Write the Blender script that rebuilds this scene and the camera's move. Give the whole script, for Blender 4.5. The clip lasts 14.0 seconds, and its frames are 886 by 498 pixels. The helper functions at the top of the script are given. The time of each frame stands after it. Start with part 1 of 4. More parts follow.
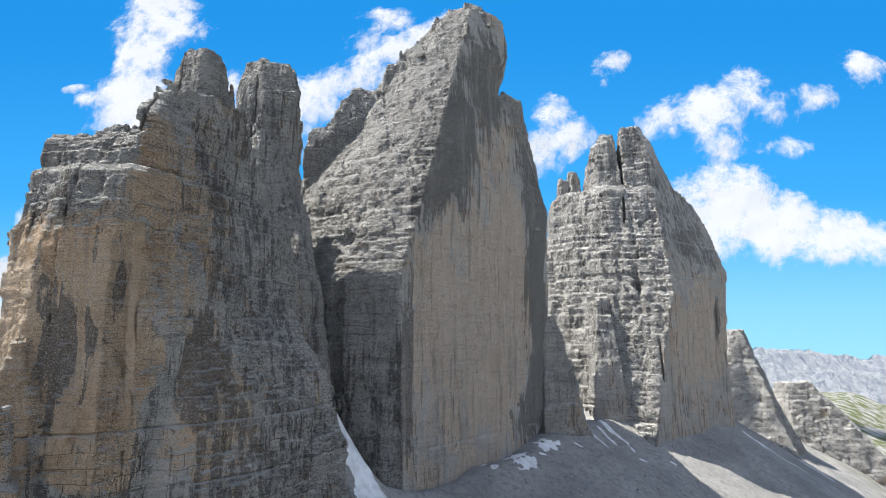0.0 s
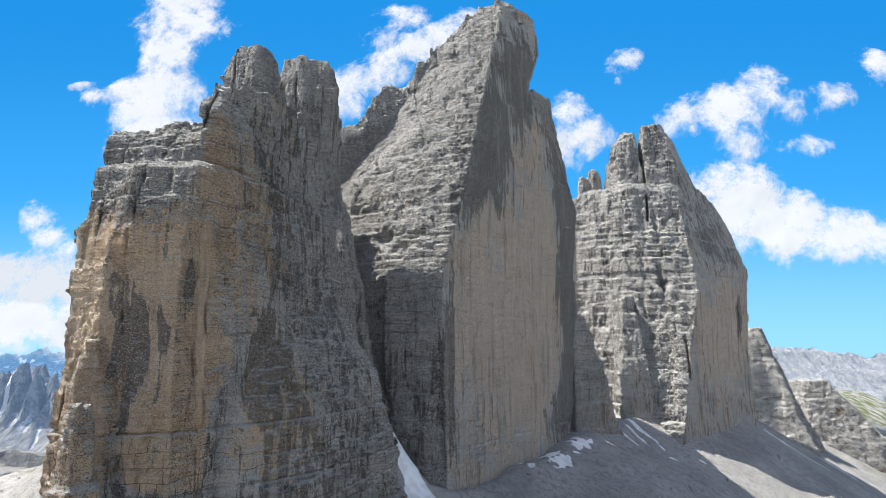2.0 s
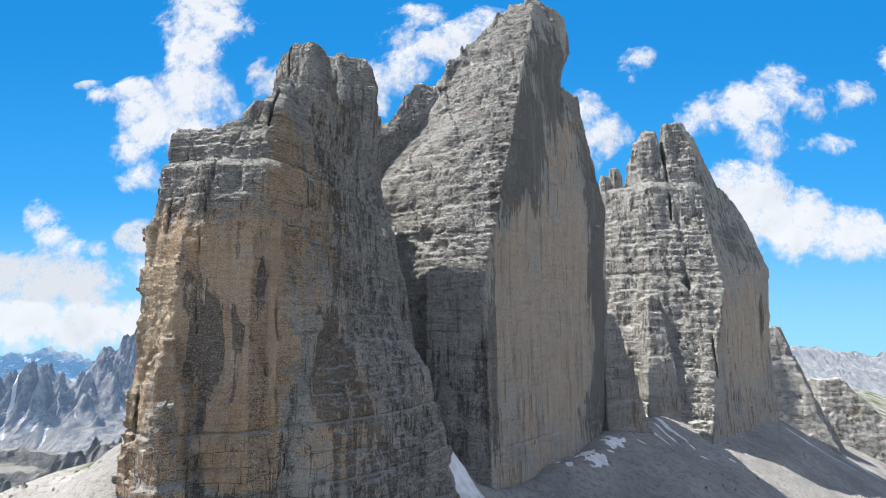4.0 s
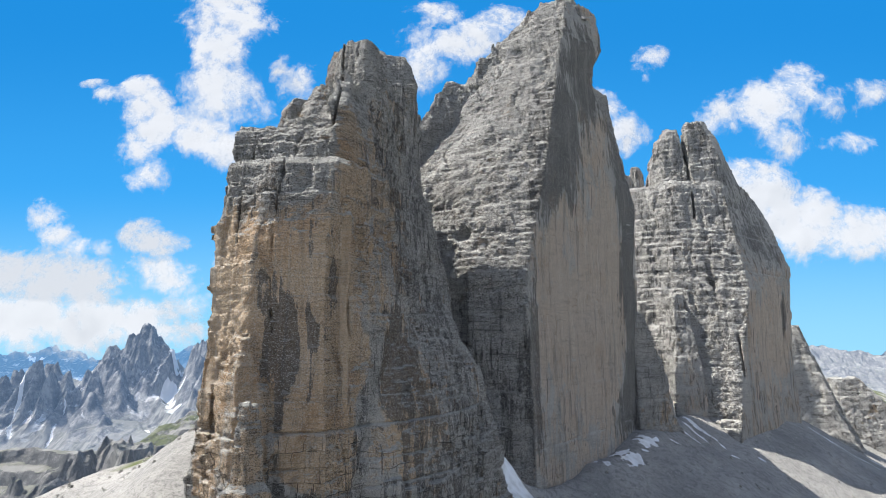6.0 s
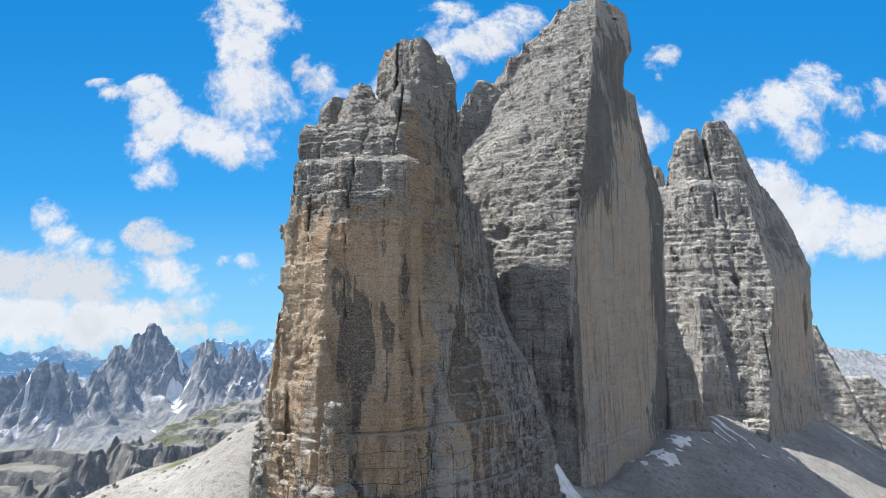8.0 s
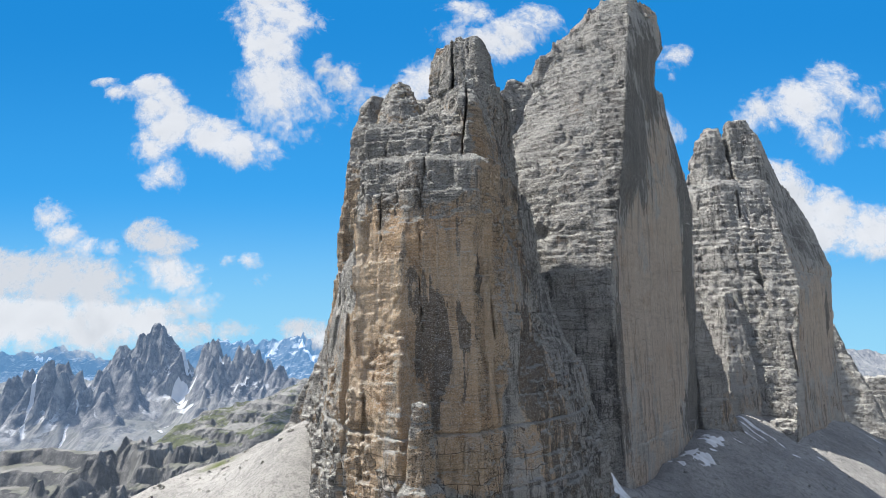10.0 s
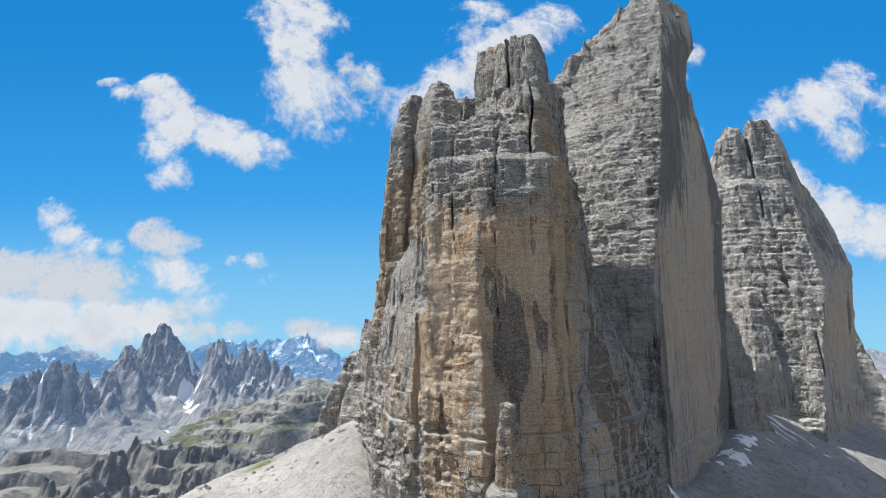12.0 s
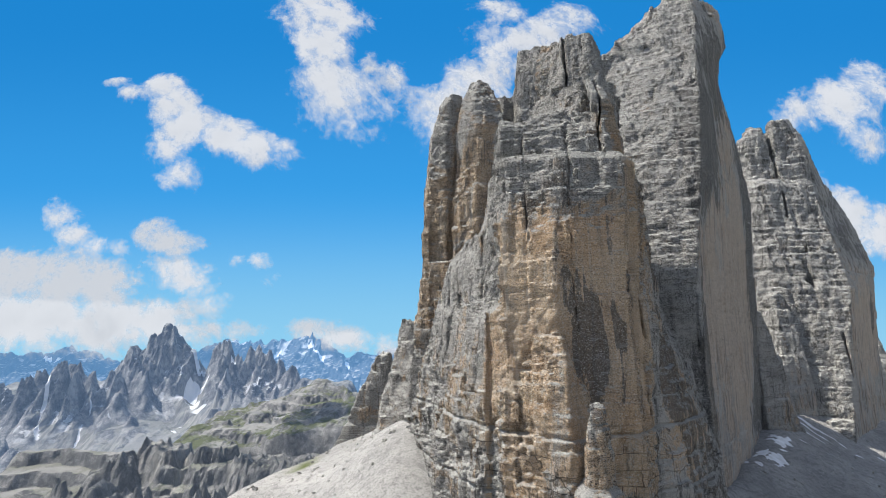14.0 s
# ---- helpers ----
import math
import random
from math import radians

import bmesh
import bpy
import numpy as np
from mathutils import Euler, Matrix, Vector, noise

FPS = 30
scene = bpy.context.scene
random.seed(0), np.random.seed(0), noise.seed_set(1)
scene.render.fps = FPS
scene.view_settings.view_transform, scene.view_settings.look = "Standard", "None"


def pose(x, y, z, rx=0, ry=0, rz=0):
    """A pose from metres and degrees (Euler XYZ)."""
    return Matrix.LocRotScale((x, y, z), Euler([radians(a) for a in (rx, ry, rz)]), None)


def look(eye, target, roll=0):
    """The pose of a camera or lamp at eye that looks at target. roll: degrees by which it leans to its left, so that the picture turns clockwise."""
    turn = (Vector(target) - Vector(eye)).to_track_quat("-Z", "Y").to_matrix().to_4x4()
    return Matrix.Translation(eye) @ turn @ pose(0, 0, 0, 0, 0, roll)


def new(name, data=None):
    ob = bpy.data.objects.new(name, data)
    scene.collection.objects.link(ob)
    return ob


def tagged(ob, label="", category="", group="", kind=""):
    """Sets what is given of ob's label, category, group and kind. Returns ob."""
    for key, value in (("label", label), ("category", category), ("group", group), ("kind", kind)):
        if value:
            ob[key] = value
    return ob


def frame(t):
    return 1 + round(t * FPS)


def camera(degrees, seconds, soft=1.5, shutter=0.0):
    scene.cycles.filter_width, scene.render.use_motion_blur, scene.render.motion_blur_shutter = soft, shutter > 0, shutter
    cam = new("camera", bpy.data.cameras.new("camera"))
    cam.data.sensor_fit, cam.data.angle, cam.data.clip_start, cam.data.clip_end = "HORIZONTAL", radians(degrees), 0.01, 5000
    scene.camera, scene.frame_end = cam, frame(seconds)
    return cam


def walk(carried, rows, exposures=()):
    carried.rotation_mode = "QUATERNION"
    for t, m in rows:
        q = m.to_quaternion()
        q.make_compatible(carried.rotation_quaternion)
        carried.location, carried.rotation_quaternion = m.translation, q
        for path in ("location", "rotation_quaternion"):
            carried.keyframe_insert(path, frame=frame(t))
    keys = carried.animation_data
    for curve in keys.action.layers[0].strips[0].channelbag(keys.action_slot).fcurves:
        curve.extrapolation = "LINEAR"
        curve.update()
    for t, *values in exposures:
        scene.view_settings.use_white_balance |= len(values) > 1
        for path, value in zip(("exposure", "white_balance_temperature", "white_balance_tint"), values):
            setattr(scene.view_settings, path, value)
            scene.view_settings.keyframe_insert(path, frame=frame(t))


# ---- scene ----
cam = camera(76.9, 14.0, 0.5)
METRES, EYE, TILT, LEAN, TURN = 270.0, 100.0, 9.5, 0.0, 0.0
ROWS = [
    (0.0, 0.0, 0.0, 0.0, 0.0, 0.0, -0.0),
    (0.5, -0.0357, 0.0019, -0.001, -0.03, -0.02, 0.02),
    (1.0, -0.0709, 0.0031, -0.0011, -0.04, -0.08, 0.02),
    (1.5, -0.1065, 0.0049, 0.0006, -0.04, -0.17, -0.05),
    (2.0, -0.1424, 0.0066, 0.0003, -0.05, -0.21, -0.05),
    (2.5, -0.1784, 0.0084, -0.0006, -0.07, -0.22, -0.02),
    (3.0, -0.2142, 0.0097, -0.001, -0.08, -0.25, -0.02),
    (5.5, -0.3931, 0.0178, -0.0016, -0.13, -0.41, -0.06),
    (6.0, -0.4289, 0.0196, -0.0019, -0.15, -0.43, -0.05),
    (6.5, -0.4646, 0.0213, -0.002, -0.18, -0.46, -0.05),
    (7.0, -0.5001, 0.023, -0.0023, -0.2, -0.46, -0.04),
    (7.5, -0.5357, 0.025, -0.0027, -0.22, -0.47, -0.04),
    (8.0, -0.5713, 0.0271, -0.0033, -0.25, -0.48, -0.04),
    (10.5, -0.7499, 0.0358, -0.005, -0.38, -0.49, -0.01),
    (11.0, -0.7853, 0.0376, -0.0054, -0.4, -0.5, -0.0),
    (11.5, -0.8209, 0.0394, -0.0055, -0.41, -0.51, 0.0),
    (12.0, -0.8564, 0.0415, -0.0059, -0.43, -0.5, -0.0),
    (12.5, -0.8919, 0.0435, -0.0062, -0.43, -0.49, -0.0),
    (13.0, -0.9274, 0.0458, -0.0066, -0.44, -0.48, -0.01),
    (13.5, -0.963, 0.048, -0.0072, -0.45, -0.48, -0.02),
    (14.0, -0.9986, 0.0501, -0.0077, -0.46, -0.47, -0.01),
]
walk(cam, [(t, pose(0, 0, EYE, TILT, LEAN, TURN) @ pose(METRES * x, METRES * y, METRES * z, 90 + pitch, roll, yaw)) for t, x, y, z, yaw, pitch, roll in ROWS],
     [(0.0, 1.0), (3.0, 0.92), (7.0, 0.82), (11.0, 0.68), (14.0, 0.6)])

# ---- world, sun, exposure ----
SUN_EL = radians(61)
world = bpy.data.worlds.new("sky")
scene.world = world
world.use_nodes = True
wn = world.node_tree
wn.nodes.clear()
sky = wn.nodes.new("ShaderNodeTexSky")
sky.sky_type = "NISHITA"
sky.sun_disc = False
sky.sun_elevation = SUN_EL
sky.sun_rotation = radians(-90)
sky.altitude = 1500
sky.air_density, sky.dust_density, sky.ozone_density = 1.0, 0.2, 1.5
bg = wn.nodes.new("ShaderNodeBackground")
bg.inputs[1].default_value = 0.115
wo = wn.nodes.new("ShaderNodeOutputWorld")
tone = wn.nodes.new("ShaderNodeHueSaturation")
tone.inputs["Saturation"].default_value = 0.62
tc = wn.nodes.new("ShaderNodeTexCoord")
lift = wn.nodes.new("ShaderNodeVectorMath")
lift.inputs[1].default_value = (0, 0, 0.22)
unit = wn.nodes.new("ShaderNodeVectorMath")
unit.operation = "NORMALIZE"
wn.links.new(tc.outputs["Generated"], lift.inputs[0])
wn.links.new(lift.outputs[0], unit.inputs[0])
wn.links.new(unit.outputs[0], sky.inputs["Vector"])
wn.links.new(sky.outputs[0], tone.inputs["Color"])
wn.links.new(tone.outputs[0], bg.inputs[0])
wn.links.new(bg.outputs[0], wo.inputs[0])
sun = new("sun", bpy.data.lights.new("sun", "SUN"))
sun.data.energy, sun.data.angle, sun.data.color = 4.7, radians(0.53), (1.0, 0.955, 0.89)
sun.matrix_world = look((-480, 84, 873), (0, 0, 0))


# ---- noise ----
RNG = np.random.default_rng(7)
LAT = RNG.random((32, 32, 32)).astype(np.float32) * 2 - 1
LATF = LAT.ravel()
HASH = RNG.random(512).astype(np.float32)


def vn(x, y, z):
    """Smooth lattice noise, -1 to 1, over arrays."""
    xf, yf, zf = np.floor(x), np.floor(y), np.floor(z)
    a, b, c = x - xf, y - yf, z - zf
    a, b, c = a * a * (3 - 2 * a), b * b * (3 - 2 * b), c * c * (3 - 2 * c)
    i, j, k = xf.astype(np.int32) & 31, yf.astype(np.int32) & 31, zf.astype(np.int32) & 31
    i1, j1, k1 = ((i + 1) & 31) << 10, ((j + 1) & 31) << 5, (k + 1) & 31
    i, j = i << 10, j << 5
    t = LATF.take
    lo = (t(i + j + k) * (1 - a) + t(i1 + j + k) * a) * (1 - b) + (t(i + j1 + k) * (1 - a) + t(i1 + j1 + k) * a) * b
    hi = (t(i + j + k1) * (1 - a) + t(i1 + j + k1) * a) * (1 - b) + (t(i + j1 + k1) * (1 - a) + t(i1 + j1 + k1) * a) * b
    return lo * (1 - c) + hi * c


def fbm(x, y, z, octaves):
    s, w = 0, 1.0
    for o in range(octaves):
        s = s + w * vn(x + 7.3 * o, y + 3.1 * o, z + 5.7 * o)
        x, y, z, w = x * 2.1, y * 2.1, z * 2.1, w * 0.5
    return s


# ---- materials ----
class Tree:
    """Short hand for a node material."""

    def __init__(self, name):
        self.m = bpy.data.materials.new(name)
        self.m.use_nodes = True
        self.t = self.m.node_tree
        self.t.nodes.clear()
        self.out = self.n("OutputMaterial")
        self.bsdf = self.n("BsdfPrincipled")
        self.l(self.bsdf.outputs[0], self.out.inputs[0])
        self.co = self.n("TexCoord").outputs["Object"]

    def n(self, kind):
        return self.t.nodes.new("ShaderNode" + kind)

    def l(self, a, b):
        self.t.links.new(a, b)

    def put(self, socket, v):
        if isinstance(v, bpy.types.NodeSocket):
            self.l(v, socket)
        else:
            socket.default_value = v

    def scaled(self, sx, sy, sz):
        q = self.n("Mapping")
        q.inputs["Scale"].default_value = (sx, sy, sz)
        self.l(self.co, q.inputs[0])
        return q.outputs[0]

    def noise(self, sx, sy, sz, detail=4.0, rough=0.55, warp=0.0):
        q = self.n("TexNoise")
        q.inputs["Scale"].default_value = 1.0
        q.inputs["Detail"].default_value = detail
        q.inputs["Roughness"].default_value = rough
        q.inputs["Distortion"].default_value = warp
        self.l(self.scaled(sx, sy, sz), q.inputs["Vector"])
        return q.outputs[0]

    def joints(self, sx, sy, sz, warp):
        """How far the nearest joint between blocks is."""
        q = self.n("TexVoronoi")
        q.feature = "DISTANCE_TO_EDGE"
        add = self.n("VectorMath")
        add.operation = "MULTIPLY_ADD"
        w = self.n("TexNoise")
        w.inputs["Scale"].default_value = 0.12
        w.inputs["Detail"].default_value = 5.0
        self.l(self.co, w.inputs["Vector"])
        self.l(w.outputs["Color"], add.inputs[0])
        add.inputs[1].default_value = (warp, warp, warp)
        self.l(self.scaled(sx, sy, sz), add.inputs[2])
        q.inputs["Scale"].default_value = 1.0
        self.l(add.outputs[0], q.inputs["Vector"])
        return q.outputs["Distance"]

    def courses(self, wide, tall):
        """The open joints of thick beds split into blocks."""
        w = self.n("TexNoise")
        w.inputs["Scale"].default_value = 0.05
        w.inputs["Detail"].default_value = 4.0
        self.l(self.co, w.inputs["Vector"])
        bent = self.n("VectorMath")
        bent.operation = "MULTIPLY_ADD"
        self.l(w.outputs["Color"], bent.inputs[0])
        bent.inputs[1].default_value = (9.0, 9.0, 7.0)
        self.l(self.co, bent.inputs[2])
        p, q = self.n("SeparateXYZ"), self.n("CombineXYZ")
        self.l(bent.outputs[0], p.inputs[0])
        self.l(self.math("ADD", p.outputs[0], self.math("MULTIPLY", p.outputs[1], 0.7)), q.inputs[0])
        self.l(p.outputs[2], q.inputs[1])
        b = self.n("TexBrick")
        b.offset, b.squash, b.squash_frequency = 0.37, 1.5, 3
        self.l(q.outputs[0], b.inputs["Vector"])
        for key, value in (("Scale", 1.0), ("Mortar Size", 0.22), ("Mortar Smooth", 0.4), ("Brick Width", wide), ("Row Height", tall)):
            b.inputs[key].default_value = value
        return b.outputs["Fac"]

    def ramp(self, v, lo, hi, a=0.0, b=1.0):
        q = self.n("MapRange")
        q.interpolation_type = "SMOOTHSTEP"
        self.put(q.inputs[0], v)
        for i, w in zip((1, 2, 3, 4), (lo, hi, a, b)):
            q.inputs[i].default_value = w
        return q.outputs[0]

    def math(self, op, a, b=0.0):
        q = self.n("Math")
        q.operation = op
        self.put(q.inputs[0], a)
        self.put(q.inputs[1], b)
        return q.outputs[0]

    def mix(self, f, a, b, mode="MIX"):
        q = self.n("Mix")
        q.data_type, q.blend_type = "RGBA", mode
        self.put(q.inputs[0], f)
        self.put(q.inputs[6], a if not isinstance(a, tuple) else (*a, 1))
        self.put(q.inputs[7], b if not isinstance(b, tuple) else (*b, 1))
        return q.outputs[2]

    def attr(self, name):
        q = self.n("Attribute")
        q.attribute_name = name
        return q.outputs["Fac"]

    def up(self):
        q = self.n("SeparateXYZ")
        self.l(self.n("NewGeometry").outputs["Normal"], q.inputs[0])
        return q.outputs[2]

    def bump(self, h, dist, strength=1.0, prev=None):
        q = self.n("Bump")
        q.inputs["Strength"].default_value = strength
        q.inputs["Distance"].default_value = dist
        self.l(h, q.inputs["Height"])
        if prev:
            self.l(prev, q.inputs["Normal"])
        return q.outputs[0]

    def done(self, colour, rough=0.9, normal=None, spec=0.2):
        self.put(self.bsdf.inputs["Base Color"], colour)
        self.put(self.bsdf.inputs["Roughness"], rough)
        self.bsdf.inputs["Specular IOR Level"].default_value = spec
        if normal:
            self.l(normal, self.bsdf.inputs["Normal"])
        return self.m


def rock(name, grey, dark, tan, deep, pale, k=1.0):
    """Bedded limestone: grey broken beds, ochre sheer walls, dark water stains. k: how much finer or coarser the grain is."""
    t = Tree(name)
    big = t.noise(0.02, 0.02, 0.03, 4)
    grain = t.noise(0.4 / k, 0.4 / k, 0.8 / k, 8, 0.72)
    speck = t.noise(1.3 / k, 1.3 / k, 1.8 / k, 4, 0.7)
    beds = t.noise(0.03, 0.03, 0.55 / k, 6, 0.72, 0.4)
    streak = t.noise(0.20, 0.20, 0.012, 7, 0.68, 0.8)
    patch = t.noise(0.03, 0.03, 0.018, 7, 0.72, 1.2)
    rib = t.noise(0.3 / k, 0.3 / k, 0.035 / k, 6, 0.7, 0.5)
    sheer = t.attr("sheer")
    broken = t.math("SUBTRACT", 1.0, t.math("MULTIPLY", sheer, 0.64))
    up = t.up()
    base = t.mix(t.ramp(big, 0.3, 0.7), grey, tuple(0.80 * c for c in grey))
    ochre = t.mix(t.ramp(grain, 0.3, 0.75), tan, tuple(0.80 * c for c in tan))
    ochre = t.mix(t.ramp(big, 0.5, 0.72, 0.0, 0.6), ochre, deep)
    ochre = t.mix(t.ramp(streak, 0.5, 0.68, 0.0, 0.6), ochre, pale)
    f = t.math("ADD", t.attr("tan"), t.ramp(patch, 0.3, 0.72, -0.55, 0.55))
    f = t.math("SUBTRACT", f, t.ramp(up, 0.1, 0.5, 0.0, 0.55))
    col = t.mix(t.ramp(f, 0.25, 0.7), base, ochre)
    rust = t.noise(0.05, 0.05, 0.04, 6, 0.7, 1.0)
    col = t.mix(t.math("MULTIPLY", t.ramp(rust, 0.57, 0.68, 0.0, 0.7), t.ramp(f, 0.3, 0.8)), col, tuple(0.75 * c for c in deep))

    def darken(c, v, lo, hi, w, shade, much=broken):
        return t.mix(t.math("MULTIPLY", t.ramp(v, lo, hi, w, 0.0), much), c, shade)

    col = darken(col, beds, 0.36, 0.47, 0.5, dark)
    col = darken(col, rib, 0.36, 0.46, 0.42, dark)
    col = darken(col, grain, 0.39, 0.47, 0.5, dark)
    mott = t.noise(0.07, 0.07, 0.10, 5, 0.7, 0.5)
    col = darken(col, mott, 0.36, 0.48, 0.30, tuple(1.5 * c for c in dark))
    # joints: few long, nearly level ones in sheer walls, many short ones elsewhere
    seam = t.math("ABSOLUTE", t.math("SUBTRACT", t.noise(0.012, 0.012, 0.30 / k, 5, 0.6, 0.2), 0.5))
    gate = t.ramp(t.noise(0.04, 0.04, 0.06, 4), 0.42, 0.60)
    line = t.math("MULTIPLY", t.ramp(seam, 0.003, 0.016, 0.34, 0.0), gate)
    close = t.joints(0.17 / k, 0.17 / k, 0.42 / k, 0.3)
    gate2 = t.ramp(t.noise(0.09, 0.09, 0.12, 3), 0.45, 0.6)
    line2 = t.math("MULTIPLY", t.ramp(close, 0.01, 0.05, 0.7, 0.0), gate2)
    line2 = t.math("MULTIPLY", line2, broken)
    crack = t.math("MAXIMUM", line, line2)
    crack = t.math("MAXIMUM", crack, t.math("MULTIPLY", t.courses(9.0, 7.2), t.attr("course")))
    # dark films left by water: hard upper rims, long tails
    film = t.math("ADD", t.attr("stain"), t.ramp(streak, 0.34, 0.66, -0.30, 0.30))
    film = t.math("ADD", film, t.ramp(patch, 0.34, 0.66, -0.28, 0.28))
    film = t.math("ADD", film, t.ramp(grain, 0.3, 0.7, -0.10, 0.10))
    film = t.ramp(film, 0.52, 0.66)
    wetcol = t.mix(t.ramp(grain, 0.42, 0.58), dark, tuple(2.2 * c for c in dark))
    col = t.mix(t.math("MULTIPLY", film, 0.74), col, wetcol)
    thin = t.noise(0.45, 0.45, 0.02, 5, 0.7, 0.4)
    thin = t.math("MULTIPLY", t.ramp(thin, 0.56, 0.66, 0.0, 0.45), t.ramp(patch, 0.42, 0.60))
    col = t.mix(thin, col, tuple(1.6 * c for c in dark))
    run = t.noise(0.13, 0.13, 0.009, 6, 0.62, 0.5)
    col = t.mix(t.math("MULTIPLY", t.ramp(run, 0.53, 0.66, 0.0, 0.42), sheer), col, tuple(2.4 * c for c in dark))
    col = t.mix(t.math("MULTIPLY", t.ramp(run, 0.46, 0.36, 0.0, 0.14), sheer), col, pale)
    col = t.mix(t.ramp(speck, 0.54, 0.62, 0.0, 0.6), col, (0.76, 0.73, 0.68))
    col = darken(col, speck, 0.38, 0.46, 0.85, tuple(0.6 * c for c in dark))
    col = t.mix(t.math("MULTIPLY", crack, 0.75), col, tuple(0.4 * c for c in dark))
    # upward faces lighter: pale debris, plus sunlit ledge tops put into the colour
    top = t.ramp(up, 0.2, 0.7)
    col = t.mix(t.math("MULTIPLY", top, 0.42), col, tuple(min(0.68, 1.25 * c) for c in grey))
    n1 = t.bump(t.math("MULTIPLY", beds, broken), 3.2 * k, 1.0)
    n1 = t.bump(t.math("MULTIPLY", rib, broken), 1.2 * k, 0.8, n1)
    n2 = t.bump(t.math("MULTIPLY", t.ramp(close, 0.0, 0.25), broken), 0.9 * k, 1.0, n1)
    n2 = t.bump(t.math("SUBTRACT", 1.0, crack), 0.8 * k, 1.0, n2)
    n3 = t.bump(grain, 2.6 * k, 1.0, n2)
    n3 = t.bump(speck, 1.1 * k, 1.0, n3)
    return t.done(col, 0.93, n3, 0.1)


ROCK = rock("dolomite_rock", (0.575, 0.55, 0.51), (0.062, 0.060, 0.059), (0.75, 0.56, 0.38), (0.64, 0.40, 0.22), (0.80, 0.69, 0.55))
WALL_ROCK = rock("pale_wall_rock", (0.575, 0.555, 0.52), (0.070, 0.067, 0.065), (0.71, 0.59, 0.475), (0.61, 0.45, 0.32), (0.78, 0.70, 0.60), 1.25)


def range_rock(name, light, dark, haze, glow, gravel=(0.35, 0.34, 0.32)):
    """Far limestone: bare rock, gravel in the gullies, old snow. haze, glow: tint and strength of emission that
    imitates the air in front of it.
    """
    t = Tree(name)
    a = t.noise(0.012, 0.012, 0.012, 10, 0.75)
    b = t.noise(0.03, 0.03, 0.004, 6, 0.7, 0.6)
    col = t.mix(t.ramp(a, 0.35, 0.65), light, dark)
    col = t.mix(t.ramp(b, 0.45, 0.6, 0, 0.6), col, dark)
    col = t.mix(t.math("MULTIPLY", t.ramp(t.up(), 0.80, 0.95), 0.85), col, gravel)
    runs = t.noise(0.05, 0.008, 0.008, 5, 0.65, 0.5)
    pebble = t.mix(t.ramp(runs, 0.4, 0.62), tuple(1.2 * c for c in gravel), tuple(0.75 * c for c in gravel))
    col = t.mix(t.ramp(t.math("ADD", t.attr("fan"), t.ramp(a, 0.3, 0.7, -0.35, 0.35)), 0.35, 0.6), col, pebble)
    green = t.math("MULTIPLY", t.attr("grass"), t.math("MULTIPLY", t.ramp(t.noise(0.006, 0.006, 0.006, 6, 0.65), 0.44, 0.56), t.ramp(t.up(), 0.7, 0.88)))
    col = t.mix(green, col, (0.12, 0.14, 0.06))
    sn = t.math("MULTIPLY", t.attr("snow"), t.ramp(t.noise(0.006, 0.006, 0.012, 6, 0.65, 0.6), 0.52, 0.58))
    sn = t.math("MULTIPLY", sn, t.ramp(t.up(), 0.3, 0.55))
    sn = t.math("MAXIMUM", sn, t.ramp(t.attr("snow"), 1.1, 1.4))
    col = t.mix(sn, col, (0.85, 0.86, 0.88))
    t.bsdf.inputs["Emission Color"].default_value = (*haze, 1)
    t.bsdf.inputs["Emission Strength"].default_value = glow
    return t.done(col, 0.95, t.bump(a, 45.0, 1.0), 0.05)


# emission stands in for air haze; the farthest range's rock colours are blued too
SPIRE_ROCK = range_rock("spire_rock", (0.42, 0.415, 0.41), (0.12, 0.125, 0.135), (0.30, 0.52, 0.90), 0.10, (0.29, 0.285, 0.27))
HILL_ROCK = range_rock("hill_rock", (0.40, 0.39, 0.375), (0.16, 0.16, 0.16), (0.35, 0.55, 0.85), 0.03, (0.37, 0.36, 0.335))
HAZY_ROCK = range_rock("hazy_rock", (0.10, 0.115, 0.14), (0.06, 0.075, 0.10), (0.19, 0.46, 0.86), 0.33)
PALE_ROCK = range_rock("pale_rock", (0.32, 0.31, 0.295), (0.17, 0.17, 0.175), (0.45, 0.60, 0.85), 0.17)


def scree_material():
    t = Tree("scree")
    big = t.noise(0.012, 0.012, 0.02, 5, 0.6)
    runs = t.noise(0.015, 0.05, 0.03, 6, 0.65, 0.7)
    grit = t.noise(0.8, 0.8, 0.8, 8, 0.75)
    lump = t.noise(0.16, 0.16, 0.16, 6, 0.7)
    col = t.mix(t.ramp(big, 0.35, 0.65), (0.45, 0.435, 0.41), (0.30, 0.295, 0.28))
    col = t.mix(t.ramp(runs, 0.46, 0.62, 0, 0.6), col, (0.38, 0.37, 0.35))
    col = t.mix(t.ramp(lump, 0.40, 0.5, 0.45, 0), col, (0.15, 0.148, 0.145))
    col = t.mix(t.ramp(grit, 0.40, 0.5, 0.55, 0), col, (0.12, 0.12, 0.118))
    col = t.mix(t.ramp(grit, 0.54, 0.64, 0, 0.5), col, (0.44, 0.43, 0.41))
    green = t.math("MULTIPLY", t.attr("grass"), t.ramp(t.noise(0.02, 0.02, 0.02, 6, 0.65), 0.42, 0.58))
    col = t.mix(green, col, (0.105, 0.125, 0.045))
    return t.done(col, 0.95, t.bump(grit, 1.0, 0.9, t.bump(lump, 2.5, 0.8)), 0.1)


SCREE = scree_material()


